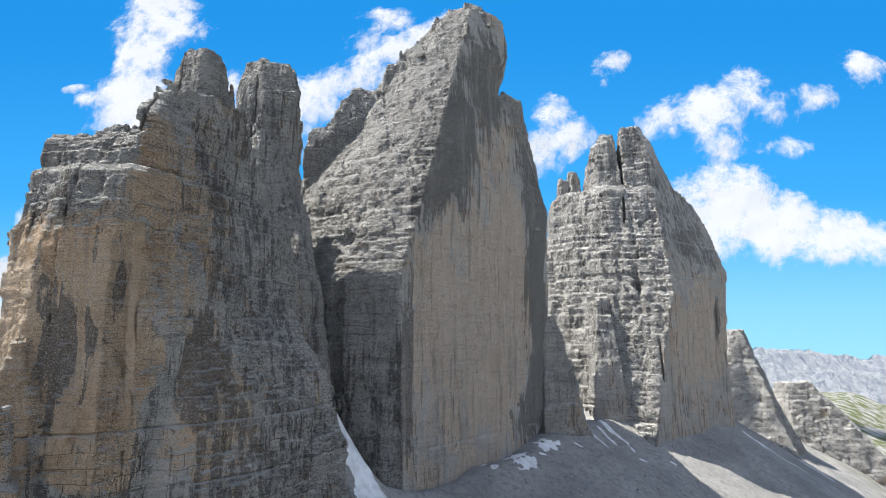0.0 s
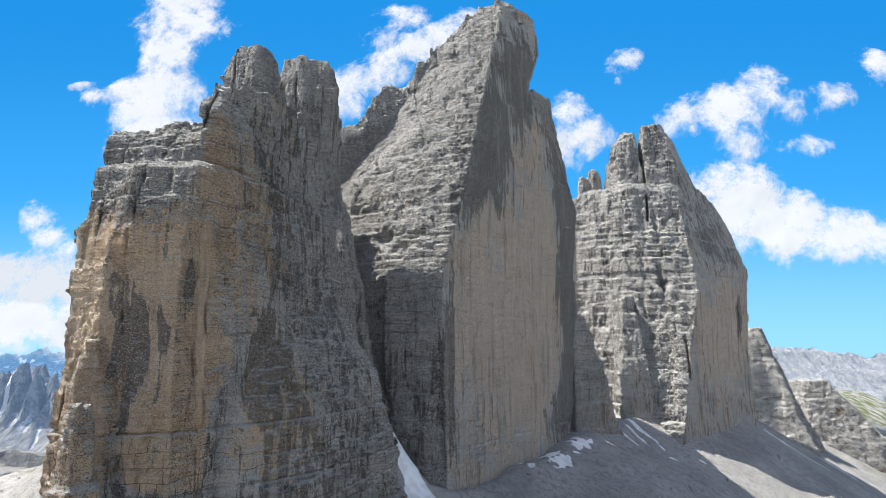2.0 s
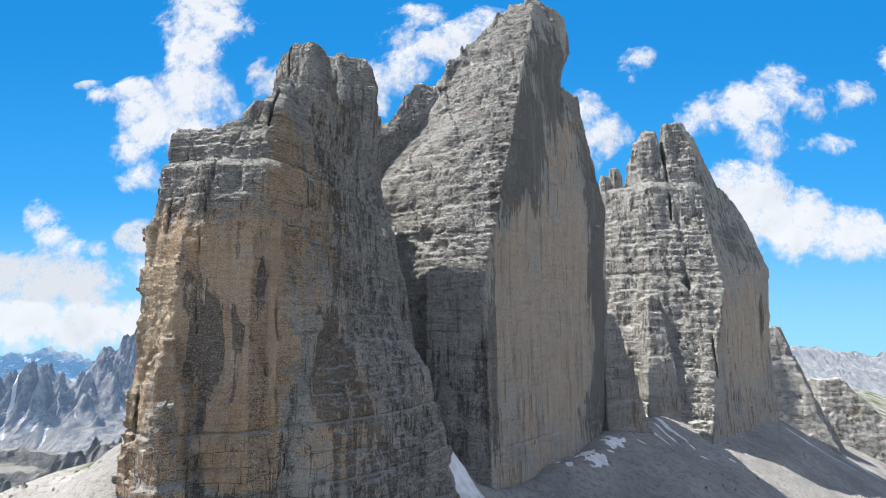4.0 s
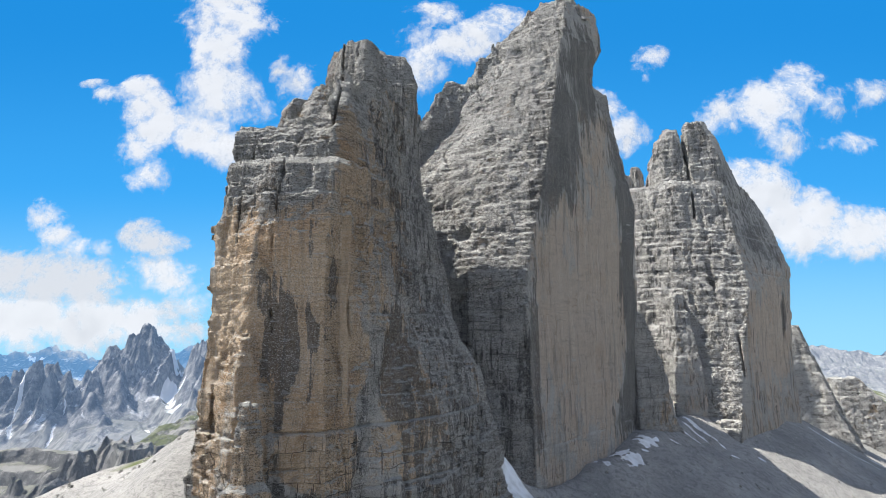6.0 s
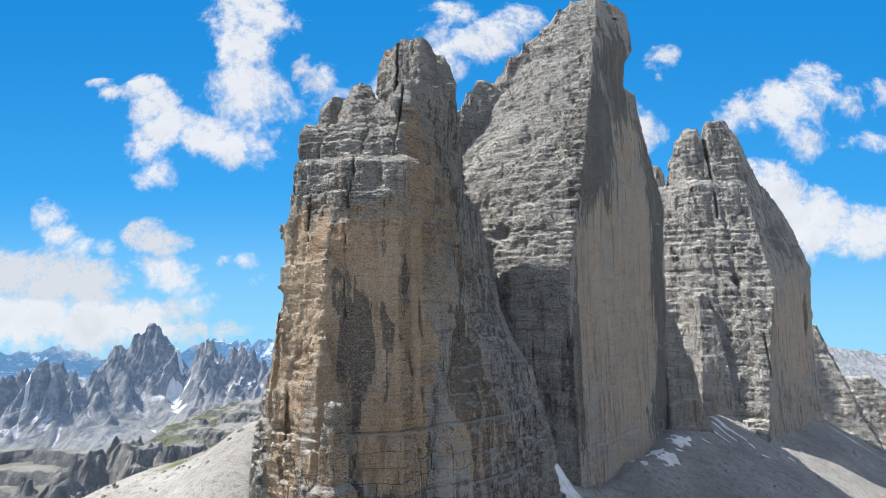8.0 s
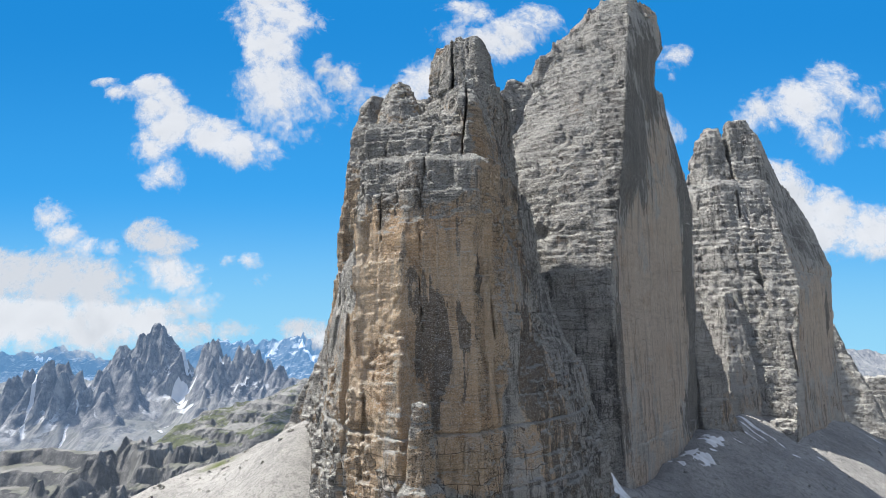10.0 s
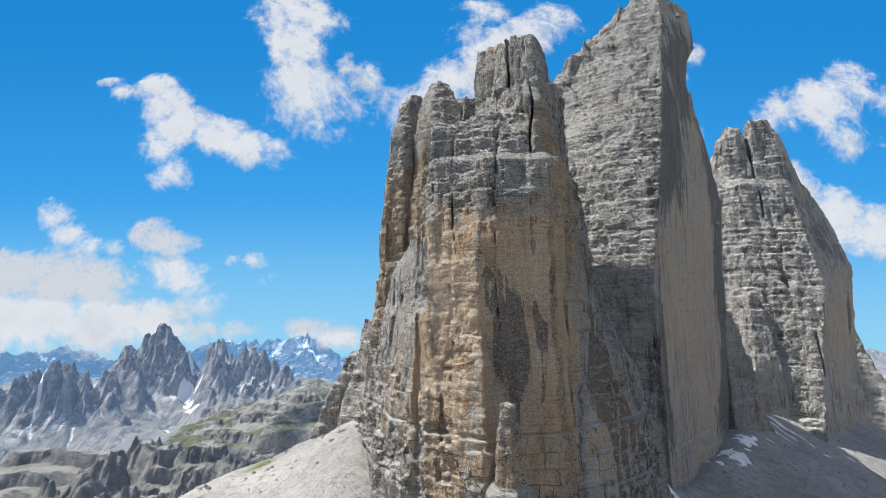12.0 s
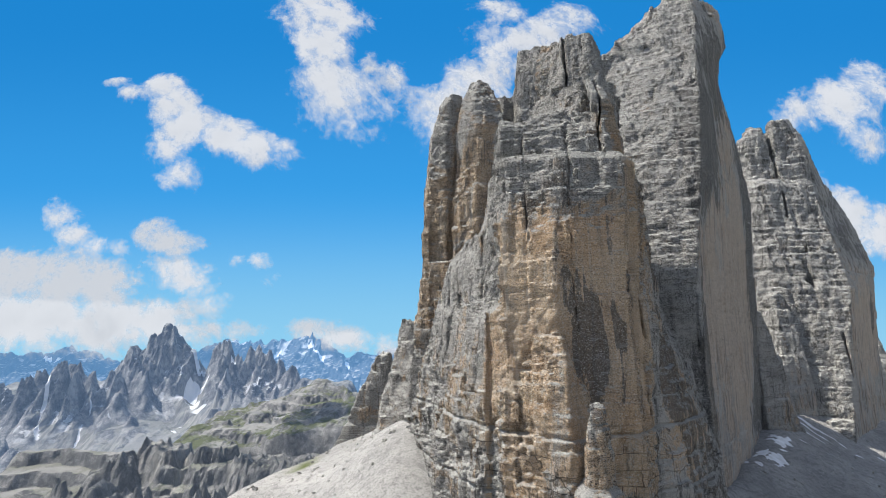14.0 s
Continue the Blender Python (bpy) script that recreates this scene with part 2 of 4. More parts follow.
def snow_material():
    t = Tree("old_snow")
    a = t.noise(0.12, 0.12, 0.12, 5)
    col = t.mix(t.ramp(a, 0.35, 0.7), (0.86, 0.87, 0.88), (0.66, 0.66, 0.65))
    return t.done(col, 0.6, t.bump(a, 0.6, 0.5), 0.3)


SNOW = snow_material()


# ---- mesh helpers ----
def raw_mesh(name, verts, quads, smooth=True):
    me = bpy.data.meshes.new(name)
    n, q = len(verts), len(quads)
    me.vertices.add(n)
    me.vertices.foreach_set("co", np.ascontiguousarray(verts, np.float32).ravel())
    me.loops.add(q * 4)
    me.loops.foreach_set("vertex_index", np.ascontiguousarray(quads, np.int32).ravel())
    me.polygons.add(q)
    me.polygons.foreach_set("loop_start", np.arange(q, dtype=np.int32) * 4)
    me.polygons.foreach_set("use_smooth", np.full(q, smooth))
    me.update(calc_edges=True)
    return me


def give(me, name, values):
    a = me.attributes.new(name, "FLOAT", "POINT")
    a.data.foreach_set("value", np.ascontiguousarray(values, np.float32))


def largest_piece(verts, quads):
    """Drop loose crumbs: keep the one connected piece that is largest."""
    lab = np.arange(len(verts))
    a, b = quads[:, [0, 1, 2]].ravel(), quads[:, [1, 2, 3]].ravel()
    while True:
        m = np.minimum(lab[a], lab[b])
        nxt = lab.copy()
        np.minimum.at(nxt, a, m)
        np.minimum.at(nxt, b, m)
        nxt = nxt[nxt]
        nxt = nxt[nxt]
        if (nxt == lab).all():
            break
        lab = nxt
    keep = lab == np.bincount(lab).argmax()
    quads = quads[keep[quads[:, 0]]]
    new_index = np.cumsum(keep) - 1
    return verts[keep], new_index[quads]


def surface_net(F, origin, h):
    """The surface where the field F (negative inside) is zero, as vertices and quads."""
    S = F < 0
    c = np.zeros(tuple(n - 1 for n in F.shape), np.uint8)
    sl = (slice(None, -1), slice(1, None))
    for a in (0, 1):
        for b in (0, 1):
            for d in (0, 1):
                c += S[sl[a], sl[b], sl[d]]
    on = (c > 0) & (c < 8)
    idx = np.full(on.shape, -1, np.int32)
    I, J, K = np.nonzero(on)
    idx[I, J, K] = np.arange(len(I), dtype=np.int32)
    acc = np.zeros((len(I), 3), np.float32)
    num = np.zeros(len(I), np.float32)
    for ax in range(3):
        for a in (0, 1):
            for b in (0, 1):
                o = [a, b]
                o.insert(ax, 0)
                e = [a, b]
                e.insert(ax, 1)
                f0 = F[I + o[0], J + o[1], K + o[2]]
                f1 = F[I + e[0], J + e[1], K + e[2]]
                hit = (f0 < 0) != (f1 < 0)
                s = np.where(hit, f0 / np.where(hit, f0 - f1, 1), 0)
                for q in range(3):
                    acc[:, q] += np.where(hit, s if q == ax else o[q], 0)
                num += hit
    verts = (acc / num[:, None] + np.stack([I, J, K], 1)) * h + np.array(origin, np.float32)
    quads = []
    for ax in range(3):
        cut = [slice(1, -1)] * 3
        lo, hi = list(cut), list(cut)
        lo[ax], hi[ax] = slice(0, -1), slice(1, None)
        s0, s1 = S[tuple(lo)], S[tuple(hi)]
        for inside in (True, False):
            P = np.nonzero((s0 != s1) & (s0 == inside))
            p = [P[q] + (0 if q == ax else 1) for q in range(3)]
            u, v = [q for q in range(3) if q != ax]
            ring = []
            for du, dv in ((1, 1), (0, 1), (0, 0), (1, 0)):
                r = list(p)
                r[u] = r[u] - du
                r[v] = r[v] - dv
                ring.append(idx[r[0], r[1], r[2]])
            flip = inside == (ax == 1)
            quads.append(np.stack(ring[::-1] if flip else ring, 1))
    return verts, np.concatenate(quads)


def sections_at(sections, z):
    zs = [s[0] for s in sections]
    P = np.array([s[1] for s in sections], np.float32)
    if z <= zs[0]:
        return P[0]
    i = min(np.searchsorted(zs, z) - 1, len(zs) - 2)
    f = min(1.0, (z - zs[i]) / (zs[i + 1] - zs[i]))
    return P[i] * (1 - f) + P[i + 1] * f


def loft_field(sections, xs, ys, zs, jag=5.0):
    """Distance-like field of a rock body given by plan outlines at a few heights."""
    X, Y = np.meshgrid(xs, ys, indexing="ij")
    F = np.empty((len(xs), len(ys), len(zs)), np.float32)
    top = sections[-1][0]
    crown = jag * (0.65 * blocks(X, Y, 0 * X, 9.0, 50.0, 31) + 0.3 * blocks(X, Y, 0 * X, 5.0, 50.0, 13) - 0.35)
    for k, z in enumerate(zs):
        P = sections_at(sections, z)
        Q = np.roll(P, -1, 0)
        d = None
        for (ax, ay), (bx, by) in zip(P, Q):
            ln = math.hypot(bx - ax, by - ay) + 1e-6
            e = (X - ax) * ((by - ay) / ln) - (Y - ay) * ((bx - ax) / ln)
            d = e if d is None else np.maximum(d, e)
        F[:, :, k] = np.maximum(d, z - top + crown)
    return F


def blocks(x, y, z, sx, sz, seed):
    """A random, slightly tilted step for each joint-bounded block, about 0 to 1."""
    a = 0.5 + seed
    u, v = (x * math.cos(a) + y * math.sin(a)) / sx, (y * math.cos(a) - x * math.sin(a)) / sx
    w = z / sz + 0.12 * vn(u / 2, v / 2, z / (3 * sz))
    u = u + 0.14 * vn(x / (2 * sx), y / (2 * sx), z / (2 * sz))
    i, j = np.floor(u).astype(np.int32), np.floor(v).astype(np.int32)
    w = w + HASH[(i * 37 + j * 91 + seed) & 511]
    k = np.floor(w).astype(np.int32)
    q = (i * 131 + j * 57 + k * 211 + seed) & 511
    tilt = (HASH[(q + 101) & 511] - 0.5) * (u - i - 0.5) + (HASH[(q + 211) & 511] - 0.5) * (v - j - 0.5)
    return HASH[q] + 1.3 * tilt - 0.35 * (w - k - 0.5)


def relief(x, y, z, ledge, rough, swell, flute, h):
    """How far the rock is carved back: beds with ledges, joints, pillars and broken lumps."""
    zz = z + 3 * vn(x / 90, y / 90, z / 120) + 0.25 * vn(x / 9, y / 9, z / 12)
    s = 0
    near, mid = np.clip(2.4 - 1.25 * h, 0, 1), np.clip(1.9 - 0.6 * h, 0.4, 1)
    for T, amp, sh in ((11.0, 0.14, 0.15), (4.4, 0.26 * mid, 0.15), (2.6, 0.20 * near, 0.2)):
        t = zz / T + sh * vn(x / (5 * T), y / (5 * T), zz / (2 * T))
        b = np.floor(t)
        r = HASH[(b.astype(np.int32) * 7 + int(T)) & 511]
        i, j = np.floor(x / (2.0 * T) + 0.5 * vn(x / T, y / T, b)).astype(np.int32), np.floor(y / (2.0 * T) + 0.37 * b).astype(np.int32)
        w = 0.1 + 1.3 * HASH[(i * 71 + j * 113 + b.astype(np.int32) * 29) & 511]
        s = s + (1 - (t - b)) * (0.15 + 1.2 * r) * amp * T * ledge * w
    n1 = vn(x / 19 + 3.3, y / 19, z / 170)
    n2 = vn(x / 8 + 9.1, y / 8, z / 45)
    m = np.clip(0.5 + 1.5 * vn(x / 50, y / 50, z / 40 + 3), 0, 1)
    s = s + rough * (2.8 * m * np.maximum(0, 1 - np.abs(n1) / 0.06) + 1.4 * (1 - m) * np.maximum(0, 1 - np.abs(n2) / 0.08))
    k = np.clip(0.6 + 1.1 * vn(x / 24 + 8, y / 24, z / 18), 0.15, 1.2)
    s = s + rough * (3.2 * blocks(x, y, zz, 23.0, 44.0, 17) + k * (2.0 * blocks(x, y, zz, 11.0, 13.0, 11) + 1.8 * mid * blocks(x, y, zz, 5.5, 4.4, 5) + 1.1 * near * blocks(x, y, zz, 3.0, 2.4, 3)) - 3.7)
    s = s + flute * rough * (1.0 * vn(x / 10 + 4, y / 10, z / 150) + 0.9 * np.abs(vn(x / 5.5, y / 5.5 + 7, z / 70)))
    s = s + rough * (0.6 * swell * vn(x / 34, y / 34, z / 60) + 0.3 * vn(x / 5.5, y / 5.5, z / 4.5) - 0.3)
    return s + 0.25 * vn(x / 2.6, y / 2.6, z / 1.6)


def rock_part(name, lofts, h, parent, ledge=1.0, rough=1.0, tan=0.3, stain=0.22, cracks=(), material=None, label="", wall=None, swell=2.0, zones=(), grooves=(), hollows=(), smooth_wall=0.0, courses=None, flute=1.0, jag=5.0, wall_top=900.0):
    """One rock body: the union of lofts with relief, as a closed mesh. wall: the way the sheer side looks, which is smoother and more ochre."""
    pts = np.array([p for s in lofts for _, poly in s for p in poly])
    x0, y0 = pts.min(0) - 9
    x1, y1 = pts.max(0) + 9
    z0, z1 = min(s[0][0] for s in lofts), max(s[-1][0] for s in lofts) + 8
    xs = np.arange(x0, x1, h, dtype=np.float32)
    ys = np.arange(y0, y1, h, dtype=np.float32)
    zs = np.arange(z0, z1, h, dtype=np.float32)
    F = None
    for s in lofts:
        f = loft_field(s, xs, ys, zs, jag)
        F = f if F is None else np.minimum(F, f)
    band = np.abs(F) < 11
    I, J, K = np.nonzero(band)
    x, y, z = xs[I], ys[J], zs[K]
    g = None
    if wall:
        gx = F[np.minimum(I + 1, len(xs) - 1), J, K] - F[np.maximum(I - 1, 0), J, K]
        gy = F[I, np.minimum(J + 1, len(ys) - 1), K] - F[I, np.maximum(J - 1, 0), K]
        g = np.clip((gx * wall[0] + gy * wall[1]) / (np.hypot(gx, gy) + 1e-6) * 2.5 - 1.2, 0, 1) * np.clip((wall_top - z) / 20, 0, 1)
        led, rgh = ledge * (1 - 0.75 * g), rough * (1 - 0.68 * g)
    else:
        led, rgh = ledge, rough
    carve = relief(x, y, z, led, rgh, swell, flute, h)
    if courses:
        carve = carve + np.clip((courses - z) / 4, 0, 1) * (2.2 * blocks(x, y, z + 3, 9.5, 15.0, 21) + 0.75 * blocks(x, y, z, 4.6, 7.5, 8) - 1.45)
    for gz, deep, half in grooves:
        off = z - gz - 0.5 * vn(x / 40, y / 40, 0 * z + gz) - 0.4 * vn(x / 6, y / 6, 0 * z)
        carve = carve + deep * np.maximum(0, 1 - np.abs(off) / half)
    F[I, J, K] += carve
    for cx, cy, ex, ey, za, zb, w in cracks:
        X, Y = np.meshgrid(xs, ys, indexing="ij")
        lx, ly = ex - cx, ey - cy
        ln = math.hypot(lx, ly)
        k0, k1 = np.searchsorted(zs, za), np.searchsorted(zs, zb)
        for k in range(k0, k1):
            wob = 1.1 * math.sin(zs[k] / 21.0 + cx) + 0.5 * math.sin(zs[k] / 7.0) + 0.5 * (HASH[int(zs[k] / 4.4) & 511] - 0.5)
            u = np.clip(((X - cx) * lx + (Y - cy) * ly) / ln, 0, ln)
            d = np.hypot(X - cx - u * lx / ln - wob, Y - cy - u * ly / ln)
            end = min(1.0, (zs[k] - za) / 12 + 0.15, (zb - zs[k]) / 12 + 0.15)
            F[:, :, k] = np.maximum(F[:, :, k], w * end - d)
    for cx, cy, cz, r in hollows:
        d = np.sqrt((xs[:, None, None] - cx) ** 2 + (ys[None, :, None] - cy) ** 2 + ((zs[None, None, :] - cz) * 1.2) ** 2)
        F = np.maximum(F, (r - d).astype(np.float32))
    F[0], F[-1], F[:, 0], F[:, -1], F[:, :, -1] = 5, 5, 5, 5, 5
    for _ in range(2):
        # break off flakes too thin to stand
        solid = (F < 0).astype(np.int8)
        around = np.zeros(F.shape, np.int8)
        for ax in range(3):
            around += np.roll(solid, 1, ax) + np.roll(solid, -1, ax)
        F[(solid > 0) & (around < 3)] = 0.3
    verts, quads = surface_net(F, (x0, y0, z0), h)
    verts, quads = largest_piece(verts, quads)
    me = raw_mesh(name, verts, quads, smooth=False)
    ii = np.clip(((verts - np.array([x0, y0, z0])) / h).round().astype(int), 1, np.array(F.shape) - 2)
    v = verts
    if wall:
        full = np.zeros(F.shape, np.float32)
        full[I, J, K] = g
        gv = full[ii[:, 0], ii[:, 1], ii[:, 2]]
    else:
        gv = np.zeros(len(v))
    ochre = tan + 0.45 * gv + 0.3 * vn(v[:, 0] / 45, v[:, 1] / 45, v[:, 2] / 60)
    wet = np.full(len(v), float(stain)) + 0.04 * gv
    for px, py, pz, rh, rz, dt, ds in zones:
        w = 9 * vn(v[:, 0] / 12, v[:, 1] / 12, v[:, 2] / 45)
        f = np.exp(-np.maximum(0, (np.hypot(v[:, 0] - px + w, v[:, 1] - py + w) / rh) ** 2 + ((v[:, 2] - pz + 2 * w) / rz) ** 2 - 0.5) * 2.5)
        ochre, wet = ochre + dt * f, wet + ds * f
    give(me, "tan", ochre)
    give(me, "stain", wet)
    give(me, "sheer", np.clip(gv + smooth_wall, 0, 1))
    give(me, "course", np.clip(((courses or -900) - v[:, 2]) / 5, 0, 1) * np.clip(0.7 + vn(v[:, 0] / 14, v[:, 1] / 14, v[:, 2] / 9), 0, 1))
    me.materials.append(material or ROCK)
    ob = new(name, me)
    ob.parent = parent
    if label:
        ob["label"] = label
    return ob


def thing(name, label, category, at=(0, 0, 0), group="", kind=""):
    ob = new(name)
    ob.empty_display_size = 5
    return tagged(ob, label, category, group, kind)


NORTH = (0.76, -0.65)

# ---- the ground ----
def ground_height(x, y):
    s = 0.76 * x - 0.65 * y + 355
    a = 0.65 * x + 0.76 * y
    crest = np.interp(a, [-400, 0, 73, 172, 250, 290, 340, 368, 440, 520, 618, 700, 785, 1000, 1500, 2500], [-140, -45, -24, -2, 15, -2, -20, -25, -24, -22, -8, -8, -3, 14, -40, -200])
    north = np.maximum(0, s - 5)
    south = np.maximum(0, -s - 285)
    gully = np.exp(-((a - 302) / 34) ** 2) * np.clip(1.3 * (14 - s), 0, 130) * np.clip((s + 150) / 60, 0, 1)
    fan = 44 * np.exp(-((x + 296) / 46) ** 2 - ((y - 440) / 95) ** 2)
    z = crest - 0.62 * north - 0.62 * south + gully + fan
    floor = -330 - 190 * np.clip((-x - 300) / 500, 0, 1) + 60 * fbm(x / 900, y / 900, 0 * x, 4)
    k = 60.0
    z = np.maximum(z, floor) + k * 0.25 * np.maximum(0, 1 - np.abs(z - floor) / k) ** 2
    near = np.clip(1 - np.hypot(x - 50, y - 600) / 1500, 0, 1)
    return z + 5 * fbm(x / 90, y / 90, 0 * x, 4) + near * 1.2 * fbm(x / 14, y / 14, 0 * x, 3)


def grid_sheet(xs, ys, fz):
    X, Y = np.meshgrid(xs, ys, indexing="ij")
    Z = fz(X.ravel(), Y.ravel())
    v = np.stack([X.ravel(), Y.ravel(), Z], 1)
    n, m = len(xs), len(ys)
    i = (np.arange(n - 1)[:, None] * m + np.arange(m - 1)[None]).ravel()
    return v, np.stack([i, i + m, i + m + 1, i + 1], 1)


def spaced(lo, a, b, hi, fine, coarse):
    return np.concatenate([np.linspace(lo, a, int((a - lo) / coarse))[:-1], np.arange(a, b, fine), np.linspace(b, hi, int((hi - b) / coarse))])


GX, GY = spaced(-9000, -560, 1150, 9000, 7.0, 110.0), spaced(-3000, 300, 1500, 9000, 7.0, 110.0)
gv, gq = grid_sheet(GX, GY, ground_height)
GZ = gv[:, 2].reshape(len(GX), len(GY))


def ground_at(x, y):
    """Height of the built ground sheet."""
    i, j = np.clip(np.searchsorted(GX, x) - 1, 0, len(GX) - 2), np.clip(np.searchsorted(GY, y) - 1, 0, len(GY) - 2)
    a, b = (x - GX[i]) / (GX[i + 1] - GX[i]), (y - GY[j]) / (GY[j + 1] - GY[j])
    return (GZ[i, j] * (1 - a) + GZ[i + 1, j] * a) * (1 - b) + (GZ[i, j + 1] * (1 - a) + GZ[i + 1, j + 1] * a) * b


gm = raw_mesh("ground", gv, gq)
far = np.hypot(gv[:, 0], gv[:, 1] - 600)
turf = np.clip((far - 900) / 500, 0, 1)
for tx, ty, tl, tw in ((-352, 590, 30, 7), (-372, 552, 30, 8), (-340, 622, 14, 5), (-385, 520, 16, 5)):
    along, across = (gv[:, 0] - tx) * 0.6 + (gv[:, 1] - ty) * 0.8, (gv[:, 0] - tx) * 0.8 - (gv[:, 1] - ty) * 0.6
    turf = np.maximum(turf, 1.2 * np.exp(-((along / tl) ** 2 + (across / tw) ** 2)))
give(gm, "grass", turf)
gm.materials.append(SCREE)
ground = tagged(new("ground", gm), "pale grey limestone scree slope below the rock walls", "scree slope", kind="structure")



def snow_patch(x, y, length, width, turn, label="patch of old snow lying on the grey scree"):
    """Old snow draped over the ground, with a ragged edge. turn: degrees of its long side from x."""
    n, m = max(12, int(length / 1.2)), max(9, int(width / 0.8))
    ca, sa = math.cos(radians(turn)), math.sin(radians(turn))
    U, V = np.meshgrid(np.linspace(-1.2, 1.2, n), np.linspace(-1.3, 1.3, m), indexing="ij")
    u, v = U.ravel() * length / 2, V.ravel() * width / 2
    px, py = x + u * ca - v * sa, y + u * sa + v * ca
    keep = (U ** 2 + V ** 2).ravel() + 0.9 * fbm(px / 9, py / 9, 0 * px + x, 4) < 0.85
    pz = ground_at(px, py) + 0.45 + 0.2 * fbm(px / 6, py / 6, 0 * px, 2)
    i = (np.arange(n - 1)[:, None] * m + np.arange(m - 1)[None]).ravel()
    quads = np.stack([i, i + m, i + m + 1, i + 1], 1)
    quads = quads[keep[quads].all(1)]
    used, inv = np.unique(quads.ravel(), return_inverse=True)
    me = raw_mesh("snow_patch", *largest_piece(np.stack([px, py, pz], 1)[used], inv.reshape(-1, 4)))
    me.materials.append(SNOW)
    return tagged(new("snow_patch", me), label, "snow patch", "snow patches on the scree")


for row in ((84, 634, 50, 27, 46), (50, 597, 26, 9, 50), (122, 674, 40, 20, 20), (112, 655, 9, 4, 10), (205, 772, 80, 9, -62), (226, 778, 90, 11, -55), (192, 742, 44, 6, -50), (160, 700, 16, 6, 0), (250, 730, 11, 5, 0), (525, 985, 100, 16, -55), (560, 960, 140, 8, -50), (640, 1010, 80, 14, -40), (300, 760, 14, 6, 10), (40, 600, 10, 5, 50)):
    snow_patch(*row)
snow_patch(-60, 460, 104, 38, 128, "tongue of old snow in the gully between two rock walls")
snow_patch(-40, 440, 60, 7, -30, "thin strip of old snow below the rock wall")


def boulders():
    """Loose blocks strewn over the scree, all one heap."""
    rng = np.random.default_rng(3)
    ring = np.array([(1, 0, 0), (0.3, 0.95, 0), (-0.8, 0.6, 0), (-0.8, -0.6, 0), (0.3, -0.95, 0), (0.4, 0.3, 0.8), (-0.4, 0.2, 0.85), (0, -0.45, 0.75)])
    faces = np.array([(0, 1, 5, 5), (1, 2, 6, 5), (2, 3, 6, 6), (3, 4, 7, 6), (4, 0, 5, 7), (5, 6, 7, 7)])
    vs, fs = [], []
    for _ in range(2600):
        u = rng.random()
        x, y = (rng.uniform(-40, 520), rng.uniform(430, 960)) if u < 0.8 else (rng.uniform(-430, -290), rng.uniform(400, 680))
        size = 0.5 + 2.2 * rng.random() ** 5
        p = ring * size * rng.uniform(0.7, 1.3, (8, 3))
        a = rng.uniform(0, 6.28)
        p[:, :2] = p[:, :2] @ np.array([[math.cos(a), math.sin(a)], [-math.sin(a), math.cos(a)]])
        p += (x, y, float(ground_at(np.array([x]), np.array([y]))[0]) - 0.15 * size)
        vs.append(p)
        fs.append(faces + 8 * len(fs))
    v, f = np.concatenate(vs), np.concatenate(fs)
    me = bpy.data.meshes.new("boulders")
    me.from_pydata(v.tolist(), [], [[a, b, c] if c == d else [a, b, c, d] for a, b, c, d in f.tolist()])
    give(me, "tan", np.full(len(v), 0.0))
    give(me, "stain", np.full(len(v), 0.2))
    give(me, "sheer", np.full(len(v), 0.0))
    me.materials.append(ROCK)
    tagged(new("boulders", me), "loose grey limestone blocks strewn over the scree", "boulders", kind="stuff")


boulders()

# ---- the near tower ----
near_tower = thing("rock_tower", "sheer grey and ochre limestone tower with a level ledge", "rock tower")
BODY = [
    (-90, [(-252, 326), (-215, 296), (-160, 300), (-122, 345), (-95, 430), (-100, 470), (-285, 470), (-278, 400)]),
    (100, [(-243, 326), (-215, 300), (-164, 302), (-136, 345), (-108, 425), (-110, 470), (-262, 470), (-260, 400)]),
    (165, [(-240, 316), (-212, 300), (-165, 301), (-145, 345), (-118, 422), (-122, 463), (-244, 430), (-240, 360)]),
    (197, [(-238, 316), (-210, 303), (-166, 303), (-150, 345), (-124, 420), (-130, 460), (-230, 440), (-237, 352)]),
]
FRONT_PILLAR = [
    (-90, [(-240, 292), (-205, 270), (-168, 279), (-158, 300), (-200, 345), (-246, 322)]),
    (20, [(-237, 294), (-209, 281), (-170, 286), (-162, 302), (-200, 345), (-244, 322)]),
    (100, [(-235, 298), (-212, 286), (-175, 290), (-168, 305), (-200, 345), (-242, 322)]),
    (150, [(-239, 302), (-212, 287), (-176, 291), (-167, 306), (-200, 345), (-241, 330)]),
    (194, [(-239, 304), (-206, 297), (-172, 295), (-161, 310), (-190, 350), (-238, 338)]),
    (200, [(-237, 308), (-205, 302), (-174, 301), (-164, 314), (-190, 350), (-236, 338)]),
]
FLANK = [
    (-90, [(-314, 470), (-288, 392), (-266, 335), (-250, 309), (-238, 312), (-240, 470)]),
    (30, [(-299, 468), (-274, 388), (-258, 338), (-246, 312), (-236, 316), (-242, 466)]),
    (90, [(-280, 448), (-264, 386), (-252, 340), (-244, 316), (-236, 320), (-244, 446)]),
    (120, [(-270, 428), (-258, 384), (-249, 346), (-242, 322), (-236, 326), (-244, 426)]),
    (145, [(-262, 410), (-254, 380), (-247, 350), (-242, 330), (-238, 334), (-244, 408)]),
    (166, [(-250, 404), (-247, 384), (-244, 362), (-241, 346), (-239, 348), (-242, 402)]),
]
